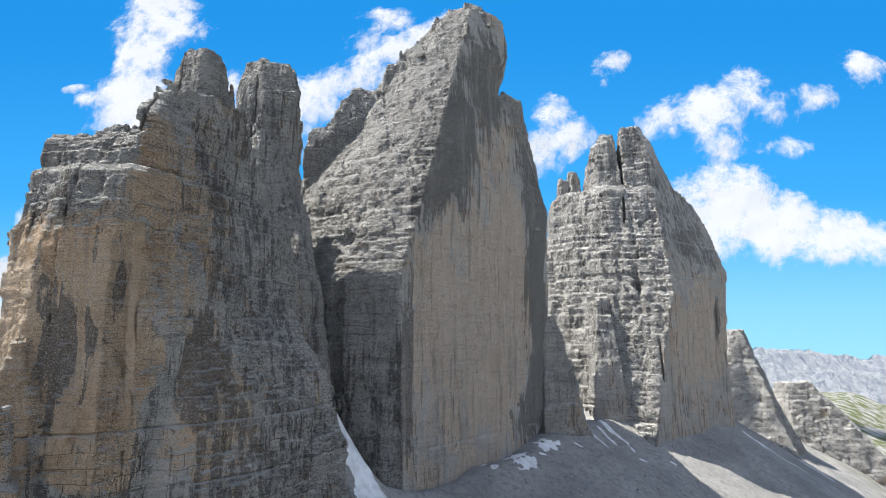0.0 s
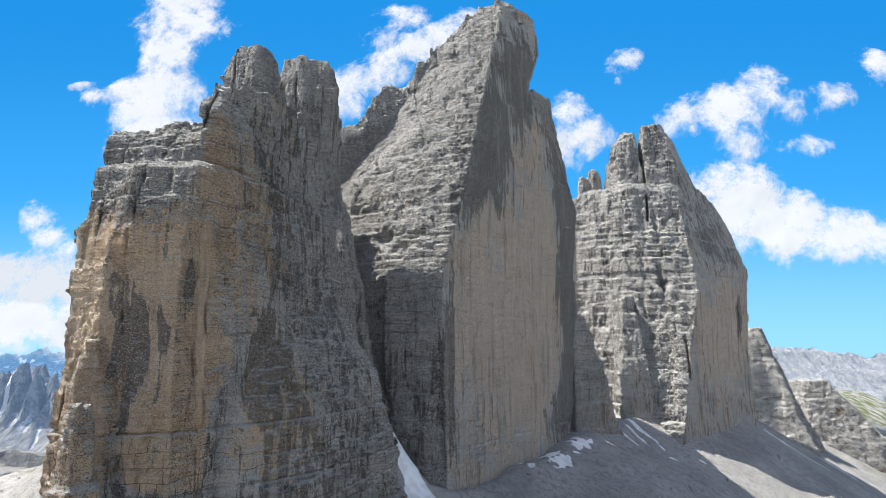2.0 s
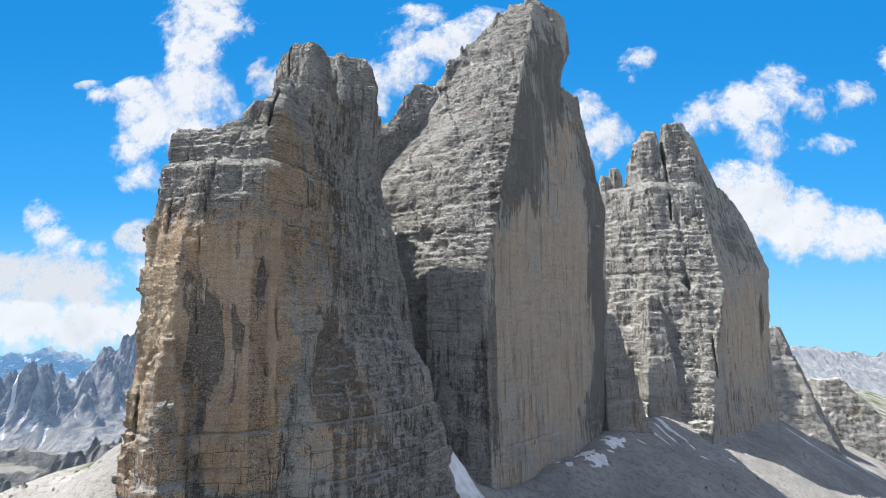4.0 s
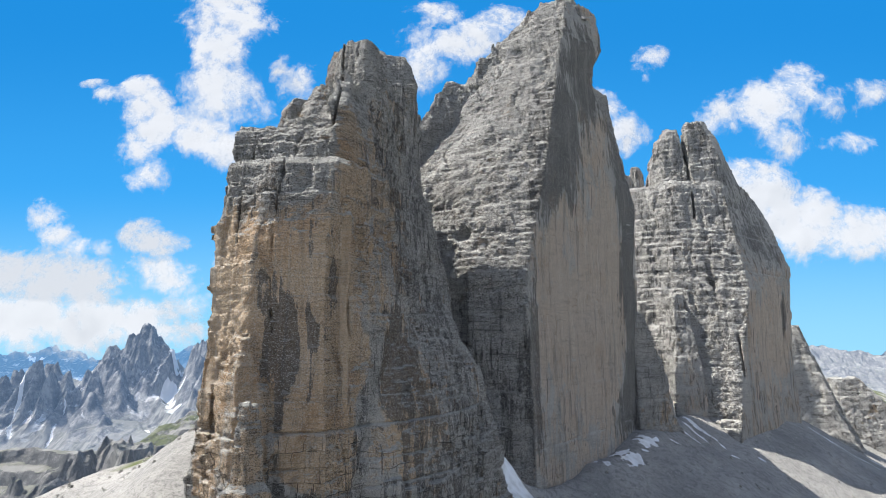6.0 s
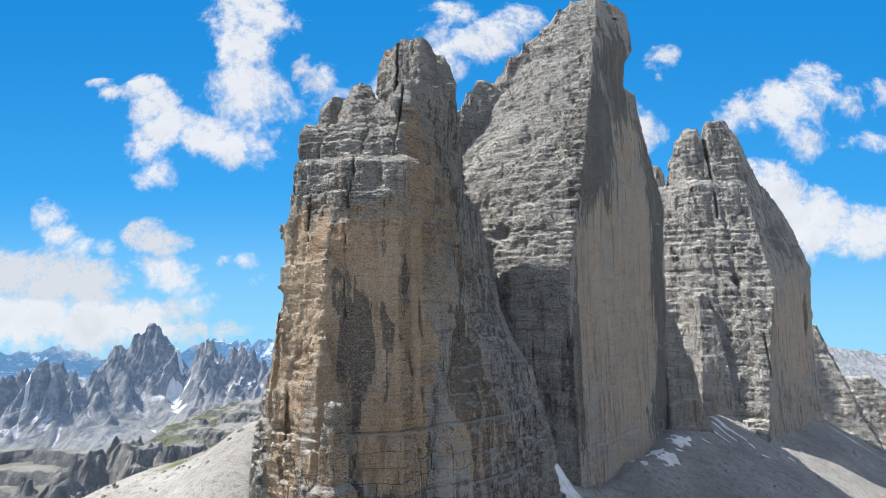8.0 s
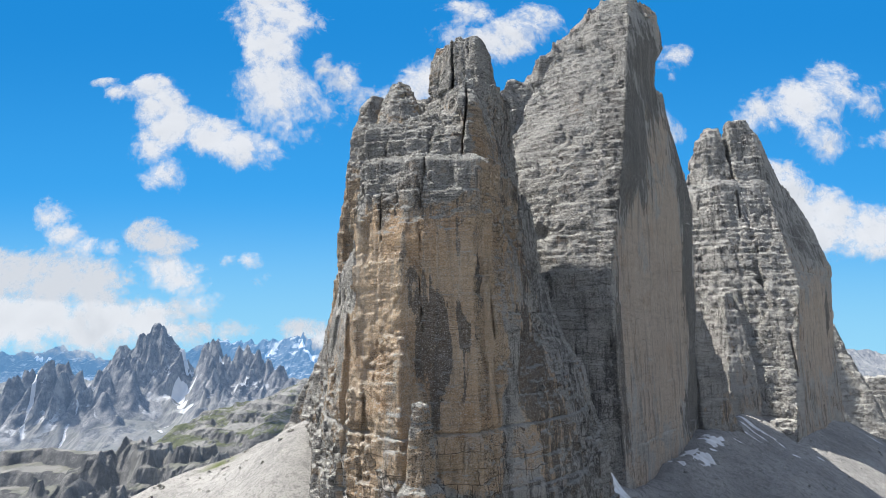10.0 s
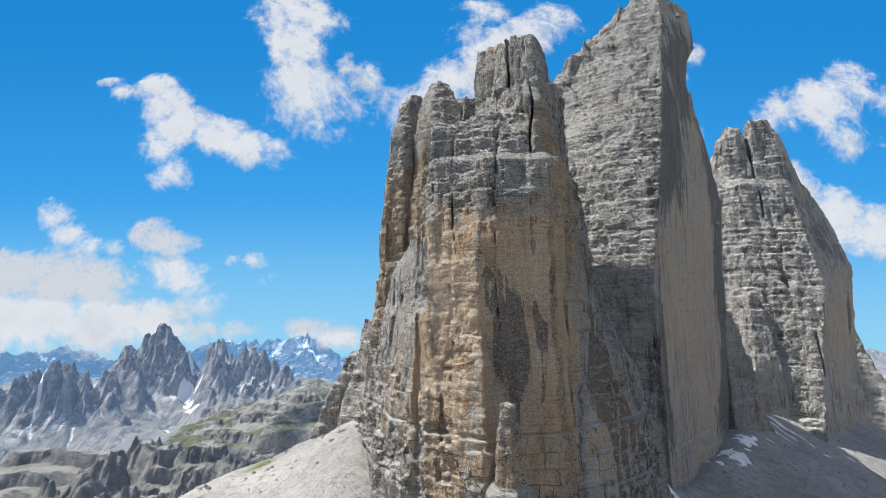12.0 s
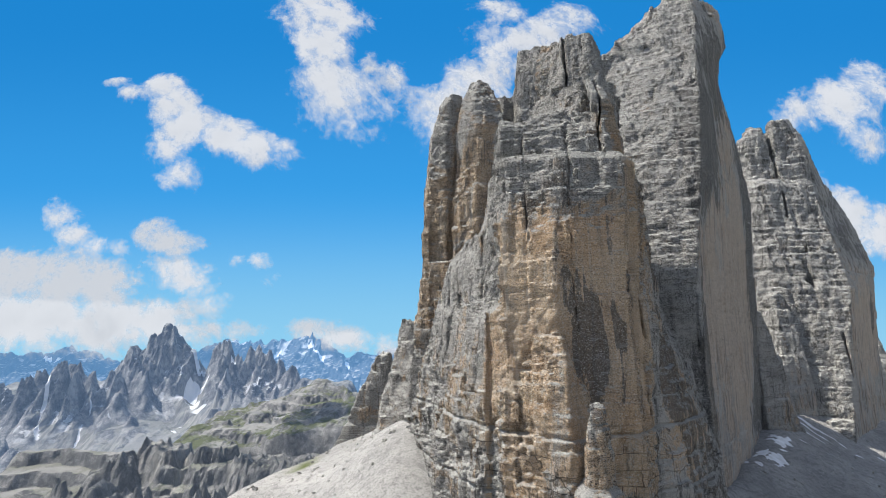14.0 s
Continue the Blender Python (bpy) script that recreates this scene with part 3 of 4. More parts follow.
FOOT_BULGE = [
    (-90, [(-238, 294), (-224, 274), (-206, 263), (-188, 274), (-180, 300), (-220, 312)]),
    (60, [(-235, 297), (-226, 284), (-211, 270), (-200, 279), (-190, 300), (-220, 310)]),
    (88, [(-233, 298), (-225, 288), (-212, 271), (-205, 280), (-197, 300), (-220, 309)]),
    (103, [(-230, 299), (-223, 292), (-214, 279), (-210, 284), (-205, 300), (-220, 308)]),
]
APRON = [
    (-90, [(-165, 300), (-128, 318), (-92, 352), (-56, 432), (-85, 470), (-150, 440)]),
    (20, [(-162, 306), (-132, 322), (-104, 355), (-69, 428), (-90, 468), (-150, 440)]),
    (80, [(-158, 318), (-140, 330), (-124, 352), (-90, 424), (-102, 462), (-150, 440)]),
    (125, [(-152, 335), (-146, 342), (-138, 358), (-112, 418), (-118, 440), (-150, 430)]),
]
UPPER = [
    (185, [(-238, 309), (-205, 303), (-174, 304), (-152, 350), (-130, 420), (-135, 455), (-232, 430), (-236, 345)]),
    (216, [(-237, 314), (-205, 312), (-177, 313), (-156, 350), (-137, 420), (-142, 447), (-220, 410), (-234, 342)]),
    (225, [(-235, 319), (-205, 319), (-181, 321), (-158, 350), (-140, 420), (-145, 445), (-215, 400), (-233, 340)]),
]
CORNER = [
    (180, [(-178, 297), (-168, 303), (-150, 342), (-172, 350)]),
    (232, [(-182, 311), (-172, 315), (-158, 344), (-174, 352)]),
    (266, [(-180, 335), (-172, 338), (-162, 356), (-172, 360)]),
]
MIDDLE = [
    (210, [(-222, 322), (-200, 316), (-174, 320), (-156, 350), (-138, 420), (-150, 445), (-210, 420)]),
    (233, [(-212, 332), (-200, 326), (-178, 328), (-156, 355), (-140, 410), (-155, 430), (-205, 400)]),
]
SHOULDER = [
    (190, [(-204, 336), (-178, 322), (-152, 346), (-132, 420), (-150, 450), (-202, 430)]),
    (264, [(-193, 368), (-182, 350), (-160, 350), (-145, 380), (-154, 404), (-190, 404)]),
]
PINNACLE = [
    (235, [(-205, 386), (-187, 360), (-162, 357), (-150, 378), (-154, 399), (-190, 408)]),
    (275, [(-201, 387), (-186, 364), (-163, 361), (-153, 378), (-158, 396), (-188, 404)]),
    (296, [(-197, 388), (-184, 368), (-166, 364), (-157, 377), (-163, 393), (-186, 400)]),
    (306, [(-193, 389), (-183, 371), (-168, 367), (-161, 378), (-166, 391), (-185, 397)]),
]
NEEDLE = [
    (-40, [(-212, 254), (-196, 252), (-188, 262), (-194, 282), (-214, 280)]),
    (34, [(-209, 257), (-198, 255), (-191, 262), (-197, 274), (-210, 274)]),
    (40, [(-206, 259), (-200, 257.5), (-195, 262), (-198, 268), (-205, 268)]),
    (72, [(-205, 259), (-201, 258), (-196, 261), (-198, 266), (-204, 266)]),
]
STAINED = [(-197, 287, 92, 9, 34, -0.4, 0.9), (-180, 291, 98, 4.5, 34, -0.2, 0.9), (-226, 292, 118, 6, 30, 0.0, 0.35), (-118, 360, 120, 56, 150, -0.1, 0.22), (-275, 350, 60, 45, 90, 0.3, 0), (-212, 286, 60, 12, 12, 0.6, -0.3)]
STAINED += [(-183, 290, 75, 12, 50, 0.5, -0.3), (-163, 310, 215, 15, 36, 0.75, -0.25), (-152, 322, 150, 26, 60, 0.5, -0.1), (-120, 350, 95, 30, 50, 0.4, -0.05), (-222, 290, 70, 26, 60, 0.6, -0.35), (-207, 288, 122, 6, 14, -0.2, 0.6), (-153, 304, 66, 11, 40, -0.2, 0.4), (-190, 300, 22, 22, 16, -0.4, 0.5), (-132, 330, 40, 25, 30, 0.5, 0.1), (-212, 284, 34, 14, 12, 0.5, -0.1), (-238, 300, 100, 24, 62, 0.8, -0.4), (-198, 288, 112, 34, 56, 0.8, -0.12), (-180, 300, 4, 95, 28, -0.1, 0.22), (-167, 300, 92, 13, 80, 0.8, -0.2), (-150, 335, 80, 16, 40, 0.2, 0.5)]
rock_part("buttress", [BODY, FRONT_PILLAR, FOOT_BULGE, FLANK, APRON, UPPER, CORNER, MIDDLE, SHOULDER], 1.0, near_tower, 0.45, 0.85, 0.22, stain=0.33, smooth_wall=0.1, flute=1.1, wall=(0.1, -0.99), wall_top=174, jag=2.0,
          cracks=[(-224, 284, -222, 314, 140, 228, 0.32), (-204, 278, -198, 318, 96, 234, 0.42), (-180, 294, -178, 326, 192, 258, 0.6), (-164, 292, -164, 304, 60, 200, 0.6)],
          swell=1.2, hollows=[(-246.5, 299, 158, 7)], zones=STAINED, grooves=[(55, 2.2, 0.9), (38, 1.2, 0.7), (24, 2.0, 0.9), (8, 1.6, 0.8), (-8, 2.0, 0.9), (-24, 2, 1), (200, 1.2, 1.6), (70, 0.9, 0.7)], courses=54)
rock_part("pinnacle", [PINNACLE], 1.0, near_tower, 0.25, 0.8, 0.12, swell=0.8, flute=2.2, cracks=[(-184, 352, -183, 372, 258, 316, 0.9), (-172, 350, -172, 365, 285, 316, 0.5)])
rock_part("needle", [NEEDLE], 0.75, near_tower, 0.3, 0.5, 0.65, swell=0.4, jag=2.0, stain=0.05, label="slim blocky rock needle", grooves=[(12, 0.8, 0.8), (38, 0.5, 1.0), (55, 0.9, 0.7), (64, 0.8, 0.6)])

# ---- the middle group of towers ----
group_tower = thing("rock_massif", "cluster of slim grey limestone towers with ochre walls", "rock massif")
TWIN = [
    (-90, [(-235, 440), (-150, 440), (-90, 455), (-80, 500), (-110, 540), (-235, 600)]),
    (150, [(-220, 465), (-165, 455), (-118, 470), (-108, 504), (-122, 524), (-225, 556)]),
    (250, [(-200, 498), (-170, 488), (-139, 500), (-135, 514), (-142, 525), (-196, 540)]),
    (340, [(-197, 505), (-170, 498), (-142, 503), (-138, 514), (-144, 525), (-192, 536)]),
    (371, [(-193, 512), (-172, 508), (-154, 511), (-149, 520), (-156, 528), (-188, 534)]),
]
LEFT_TOWER = [
    (-90, [(-308, 500), (-255, 478), (-235, 520), (-250, 590), (-308, 590)]),
    (150, [(-284, 500), (-262, 492), (-240, 515), (-250, 565), (-284, 565)]),
    (240, [(-281, 503), (-264, 497), (-244, 512), (-252, 560), (-280, 558)]),
    (285, [(-275, 507), (-263, 502), (-246, 512), (-252, 545), (-276, 545)]),
    (312, [(-268, 511), (-260, 507), (-246, 515), (-250, 538), (-268, 538)]),
    (327, [(-262, 523), (-257, 516), (-249, 520), (-251, 532), (-261, 532)]),
]
MID_TOWER = [
    (100, [(-264, 486), (-235, 472), (-203, 482), (-200, 545), (-258, 555)]),
    (290, [(-252, 502), (-236, 490), (-207, 496), (-204, 540), (-250, 545)]),
    (318, [(-247, 508), (-236, 499), (-214, 505), (-212, 535), (-246, 538)]),
    (340, [(-237, 516), (-231, 511), (-223, 516), (-224, 528), (-235, 529)]),
]
BACK_TOWER = [
    (150, [(-228, 540), (-200, 530), (-175, 545), (-185, 580), (-225, 580)]),
    (340, [(-218, 550), (-204, 546), (-192, 552), (-194, 568), (-214, 568)]),
]
LOW_SHOULDER = [
    (-90, [(-352, 550), (-290, 530), (-260, 650), (-350, 670)]),
    (40, [(-325, 570), (-285, 555), (-265, 650), (-325, 655)]),
    (116, [(-306, 588), (-287, 578), (-280, 634), (-302, 636)]),
]
rock_part("twin_tower", [TWIN], 1.7, group_tower, 0.22, 0.9, 0.0, stain=0.36, flute=2.2, swell=1.3, cracks=[(-178, 495, -178, 502, 260, 360, 0.8)])
rock_part("outer_tower", [LEFT_TOWER], 1.5, group_tower, 0.25, 0.9, 0.4, flute=1.8, jag=2.5, swell=1.3, zones=[(-270, 500, 200, 40, 60, 0.5, 0)])
rock_part("blunt_tower", [MID_TOWER], 1.5, group_tower, 0.25, 0.9, 0.3, flute=1.8, jag=2.5, swell=1.3, zones=[(-235, 485, 220, 40, 50, 0.5, 0)])
rock_part("back_tower", [BACK_TOWER], 2.4, group_tower, 0.5, 1.0, 0.2)
rock_part("shoulder", [LOW_SHOULDER], 2.4, group_tower, 0.6, 1.2, 0.2)

# ---- the great peak ----
great_peak = thing("rock_peak", "tall grey limestone peak with a sheer ochre north wall", "rock peak")
GREAT = [
    (-90, [(-32, 502), (128, 722), (132, 830), (-155, 795), (-198, 640), (-135, 545), (-88, 512)]),
    (155, [(-39, 507), (135, 722), (134, 822), (-150, 780), (-190, 645), (-128, 540), (-90, 517)]),
    (270, [(-13, 536), (139, 721), (130, 815), (-130, 800), (-184, 660), (-146, 600), (-75, 560)]),
    (350, [(3, 562), (104, 684), (98, 760), (-115, 765), (-152, 682), (-106, 641), (-50, 595)]),
    (400, [(12, 581), (66, 641), (70, 722), (-80, 728), (-106, 678), (-86, 650), (-32, 611)]),
    (430, [(19, 594), (69, 640), (72, 700), (-56, 703), (-82, 675), (-68, 653), (-21, 619)]),
    (448, [(23, 600), (80, 643), (78, 690), (-42, 694), (-68, 667), (-58, 650), (-10, 619)]),
    (472, [(28, 611), (77, 643), (71, 680), (-14, 682), (-38, 661), (-31, 647), (4, 623)]),
    (498, [(33, 624), (72, 642), (65, 666), (10, 666), (-8, 654), (-6, 643), (14, 629)]),
    (509, [(37, 630), (62, 638), (58, 655), (22, 657), (8, 650), (8, 641), (20, 633)]),
]
STEP = [
    (240, [(70, 644), (138, 721), (130, 800), (0, 760)]),
    (340, [(62, 652), (122, 718), (115, 772), (20, 742)]),
    (400, [(64, 668), (110, 717), (103, 756), (30, 728)]),
    (422, [(80, 692), (105, 714), (100, 742), (62, 728)]),
]
WALL_STAINS = [(62, 640, 420, 60, 55, -0.7, 0.35), (15, 575, 330, 42, 50, -0.3, 0.45), (60, 625, 320, 30, 60, -0.2, 0.3), (118, 695, 250, 24, 130, -0.4, 0.5), (118, 690, 40, 30, 50, -0.4, 0.5), (20, 570, 140, 60, 120, 0.30, -0.22), (70, 630, 110, 55, 140, 0.30, -0.22)]
WALL_STAINS += [(-14, 538, 245, 22, 40, -0.2, 0.4), (70, 640, 395, 60, 50, -0.2, 0.25), (122, 700, 90, 24, 70, -0.2, 0.4), (0, 560, 290, 40, 62, -0.3, 0.45), (118, 695, 230, 32, 150, -0.3, 0.5), (105, 680, 335, 34, 70, -0.3, 0.45), (36, 596, 290, 12, 60, -0.2, 0.4), (95, 670, 20, 40, 26, -0.3, 0.45), (55, 620, 330, 36, 50, 0.45, -0.2), (20, 575, 235, 16, 26, -0.2, 0.45), (-30, 512, 60, 9, 70, 0.1, 0.4), (60, 625, 130, 80, 130, 0.2, -0.3), (40, 610, 395, 48, 80, -0.5, 0.28), (8, 570, 300, 28, 70, -0.4, 0.3), (124, 705, 190, 16, 190, -0.3, 0.45), (50, 615, 215, 12, 40, 0, 0.3), (85, 660, 300, 30, 90, 0.25, -0.1), (-32, 508, 90, 10, 90, 0.0, 0.35), (-75, 514, 60, 55, 100, -0.3, 0.2), (30, 560, 225, 20, 30, -0.1, 0.4)]
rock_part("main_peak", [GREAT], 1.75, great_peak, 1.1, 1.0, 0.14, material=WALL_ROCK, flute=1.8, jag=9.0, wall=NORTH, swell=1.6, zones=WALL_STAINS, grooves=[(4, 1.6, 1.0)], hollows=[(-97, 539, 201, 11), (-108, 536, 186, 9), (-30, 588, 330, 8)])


def stub(x, y, r, z0, z1, taper=0.55, sides=6, turn=0.3):
    """Plan outlines of a blunt tower."""
    ring = [(math.cos(turn + 2 * math.pi * i / sides), math.sin(turn + 2 * math.pi * i / sides)) for i in range(sides)]
    zm = z0 + 0.75 * (z1 - z0)
    return [(z, [(x + r * f * c, y + r * f * s) for c, s in ring]) for z, f in ((z0, 1.15), (zm, 0.85), (z1, taper))]


def slab(x0, x1, y0, y1, z0, z1):
    """Plan outlines of an upright tower with a flat front."""
    return [(z, [(x0 + e, y0 + e), (x1 - e, y0 + 1.5 * e), (x1 - e, y1 - e), (x0 + e, y1 - e)]) for z, e in ((z0, -3), (z1 - 14, 1), (z1 - 5, 3), (z1 + 3, 7))]


rock_part("ridge_tower", [slab(-162, -128, 626, 690, 190, 350), slab(-140, -124, 632, 680, 200, 364)], 1.9, great_peak, 0.3, 0.9, 0.15, stain=0.3, flute=2.0, jag=3.0, material=WALL_ROCK)
rock_part("ridge_tower", [slab(-128, -103, 632, 690, 230, 386), slab(-114, -77, 640, 690, 250, 409)], 1.9, great_peak, 0.3, 0.9, 0.15, stain=0.3, flute=2.0, jag=3.0, material=WALL_ROCK)
rock_part("ridge_tower", [slab(-72, -46, 646, 690, 350, 442), slab(-54, -30, 645, 690, 380, 463)], 1.9, great_peak, 0.3, 0.9, 0.15, stain=0.3, flute=2.0, jag=3.0, material=WALL_ROCK)
rock_part("ridge_tower", [slab(-34, -10, 642, 680, 400, 476), slab(-14, 10, 638, 670, 430, 498)], 1.9, great_peak, 0.3, 0.9, 0.15, stain=0.3, flute=2.0, jag=3.0, material=WALL_ROCK)
rock_part("summit_block", [slab(22, 54, 633, 660, 480, 515)], 1.7, great_peak, 0.5, 0.9, 0.15, jag=3.0, material=WALL_ROCK)
rock_part("step_tower", [STEP], 2.2, great_peak, 0.4, 0.9, 0.15, stain=0.34, flute=2.2)
RIB = [
    (-120, [(120, 690), (215, 735), (205, 800), (120, 800)]),
    (20, [(125, 705), (180, 738), (170, 780), (120, 780)]),
    (132, [(126, 716), (150, 735), (142, 765), (120, 765)]),
]
rock_part("rib", [RIB], 2.6, great_peak, 0.5, 1.0, 0.1)

# ---- the west peak ----
west_peak = thing("rock_peak", "broad grey bedded limestone peak with a split summit", "rock peak")
WEST = [
    (-140, [(262, 760), (505, 995), (480, 1080), (180, 1080), (135, 930), (212, 810)]),
    (67, [(314, 813), (502, 1000), (480, 1075), (185, 1075), (148, 932), (232, 842)]),
    (175, [(350, 845), (508, 1002), (475, 1068), (188, 1068), (163, 942), (248, 866)]),
    (225, [(352, 866), (514, 1004), (470, 1062), (190, 1062), (172, 947), (258, 880)]),
    (300, [(356, 897), (491, 1010), (450, 1050), (200, 1055), (190, 962), (268, 900)]),
    (352, [(358, 915), (464, 1010), (430, 1040), (205, 1050), (203, 970), (272, 912)]),
    (364, [(356, 922), (432, 980), (415, 1035), (212, 1040), (212, 976), (280, 920)]),
]
WEST_RIB = [
    (-140, [(205, 785), (262, 795), (272, 850), (205, 865)]),
    (60, [(218, 815), (258, 820), (264, 862), (216, 868)]),
    (165, [(236, 848), (251, 850), (254, 874), (236, 878)]),
]
WEST_TOP = [
    (340, [(312, 926), (374, 924), (440, 984), (415, 1030), (330, 1030), (309, 965)]),
    (392, [(312, 932), (364, 929), (400, 962), (390, 1010), (330, 1010), (310, 965)]),
    (422, [(314, 937), (360, 933), (380, 946), (375, 990), (330, 995), (311, 965)]),
    (452, [(316, 943), (352, 939), (365, 944), (360, 975), (332, 980), (313, 965)]),
    (478, [(321, 948), (338, 944), (354, 951), (351, 972), (332, 975), (319, 962)]),
]
WEST_DOME = [
    (340, [(252, 960), (268, 938), (309, 935), (316, 962), (303, 1000), (256, 1000)]),
    (400, [(257, 960), (273, 942), (308, 939), (314, 962), (300, 990), (260, 990)]),
    (448, [(270, 958), (280, 948), (305, 945), (311, 962), (300, 980), (274, 980)]),
    (470, [(283, 960), (287, 954), (302, 952), (306, 963), (299, 972), (286, 972)]),
]
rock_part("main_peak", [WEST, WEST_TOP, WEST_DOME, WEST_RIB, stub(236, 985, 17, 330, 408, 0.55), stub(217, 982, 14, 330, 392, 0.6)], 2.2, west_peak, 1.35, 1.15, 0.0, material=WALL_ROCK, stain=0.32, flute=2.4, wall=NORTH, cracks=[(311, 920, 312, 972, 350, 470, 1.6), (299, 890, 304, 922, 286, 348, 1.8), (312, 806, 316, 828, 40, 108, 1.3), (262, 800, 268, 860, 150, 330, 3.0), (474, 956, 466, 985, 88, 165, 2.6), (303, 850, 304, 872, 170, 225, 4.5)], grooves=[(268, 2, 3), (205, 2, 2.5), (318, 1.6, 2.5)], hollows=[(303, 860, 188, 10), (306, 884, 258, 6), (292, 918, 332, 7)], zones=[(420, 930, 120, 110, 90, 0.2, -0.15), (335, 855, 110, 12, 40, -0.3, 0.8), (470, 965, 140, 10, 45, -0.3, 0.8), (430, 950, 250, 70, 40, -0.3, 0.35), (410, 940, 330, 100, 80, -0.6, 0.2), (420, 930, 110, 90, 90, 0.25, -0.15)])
RIDGE = [
    (-180, [(500, 1000), (640, 1000), (745, 1150), (730, 1280), (520, 1260)]),
    (0, [(540, 1090), (618, 1088), (668, 1160), (655, 1230), (540, 1220)]),
    (70, [(565, 1130), (615, 1126), (642, 1170), (632, 1210), (560, 1200)]),
    (124, [(588, 1150), (606, 1149), (620, 1170), (610, 1190), (584, 1186)]),
]
rock_part("ridge", [RIDGE], 3.6, west_peak, 1.0, 1.2, 0.15)

# ---- small crags ----
def crag(label, lofts, h):
    c = thing("crag", label, "crag", group="crags on the ridge")
    rock_part("rock", lofts, h, c, 0.8, 1.1, 0.25)
    return c


crag("pointed grey crag above the pale scree", [[(-90, [(-430, 750), (-320, 735), (-300, 830), (-420, 830)]), (0, [(-385, 752), (-322, 742), (-312, 800), (-375, 800)]), (50, [(-360, 754), (-332, 748), (-326, 785), (-352, 785)]), (80, [(-347, 756), (-338, 754), (-335, 768), (-344, 770)])]], 2.2)
crag("low bedded grey crag beyond the lit scree", [[(-220, [(760, 1240), (1000, 1240), (1100, 1400), (760, 1440)]), (-60, [(785, 1300), (900, 1300), (945, 1370), (780, 1400)]), (8, [(795, 1325), (850, 1325), (862, 1360), (790, 1370)])]], 3.6)


# ---- far ranges ----
def massif(x, y, peaks, floor, steep, flute, top):
    """Fluted rock peaks rising out of a sloping gravel floor: the height, and how deep each place lies in a gully."""
    o = 0 * x
    wx, wy = x + 22 * fbm(x / 150, y / 150, o, 3), y + 22 * fbm(x / 150, y / 150, o + 9, 3)
    z = floor + 30 * fbm(x / 200, y / 200, o + 2, 5)
    flat = z
    for px, py, pz, w in peaks:
        d = np.maximum(0, np.hypot((wx - px) / w, wy - py) - top)
        tall = np.maximum(pz - floor, 60)
        z = np.maximum(z, pz + 8 - 1.25 * tall * (1 - np.exp(-steep * d / tall)))
    high = np.clip((z - flat) / 160, 0, 1)
    rib = 1 - np.abs(fbm(wx / 62, wy / 190, o, 3))
    fine = 1 - np.abs(fbm(wx / 24, wy / 60, o + 5, 3))
    tooth = 1 - np.abs(fbm(x / 46, y / 46, o + 7, 3))
    z = z + high * flute * (1.5 * (rib - 0.78) + 0.55 * (fine - 0.75) + 0.45 * (tooth - 0.75))
    return z, np.clip((0.8 - rib) / 0.3, 0, 1) * np.clip(high * 2, 0, 1)


def near_line(x, y, line):
    """Distance to a broken line."""
    best = np.full(x.shape, 1e9)
    for (ax, ay), (bx, by) in zip(line, line[1:]):
        lx, ly = bx - ax, by - ay
        u = np.clip(((x - ax) * lx + (y - ay) * ly) / (lx * lx + ly * ly), 0, 1)
        best = np.minimum(best, np.hypot(x - ax - u * lx, y - ay - u * ly))
    return best


def far_range(name, label, x0, x1, y0, y1, step, peaks, floor, steep, flute, top, mat, grass=0.0, snow=0.0, lines=(), band=0.0, fans=()):
    """floor: height at the near edge and rise per metre. lines and fans: snow gullies and gravel fans, each a width and its points. band: height of the cliff bands."""
    keep = []

    def height(a, b):
        z, low = massif(a, b, peaks, floor[0] + floor[1] * (b - y0), steep, flute, top)
        white = low * snow
        for width, *line in lines:
            d = near_line(a + 14 * fbm(a / 60, b / 60, 0 * a, 3), b, line) / width
            z = z - 0.9 * width * np.exp(-d * d)
            white = np.maximum(white, 2.4 * np.exp(-1.6 * d * d) * np.clip(0.8 + 1.1 * vn(a / 38, b / 38, 0 * a), 0, 1))
        if band:
            t = z / band + 0.6 * fbm(a / 260, b / 260, 0 * a, 4)
            f = t - np.floor(t)
            z = z + band * 0.8 * (np.clip((f - 0.68) / 0.27, 0, 1) - f) * np.clip(0.55 + 1.3 * vn(a / 210, b / 210, 0 * a + 4), 0, 1)
        pale = 0 * a
        for width, *line in fans:
            d = near_line(a + 30 * fbm(a / 90, b / 90, 0 * a, 4), b, line) / width
            z = z - 0.35 * width * np.exp(-d * d)
            pale = np.maximum(pale, np.exp(-d ** 4))
        keep.extend((white, pale))
        edge = np.minimum(np.minimum(a - x0, x1 - a), b - y0)
        return z - 350 * np.clip(1 - edge / 120, 0, 1) ** 2

    v, q = grid_sheet(np.arange(x0, x1, step), np.arange(y0, y1, step), height)
    me = raw_mesh(name, v, q, smooth=False)
    give(me, "snow", keep[0])
    give(me, "fan", keep[1])
    give(me, "grass", np.full(len(v), grass))
    me.materials.append(mat)
    return tagged(new(name, me), label, "mountain range", kind="structure")


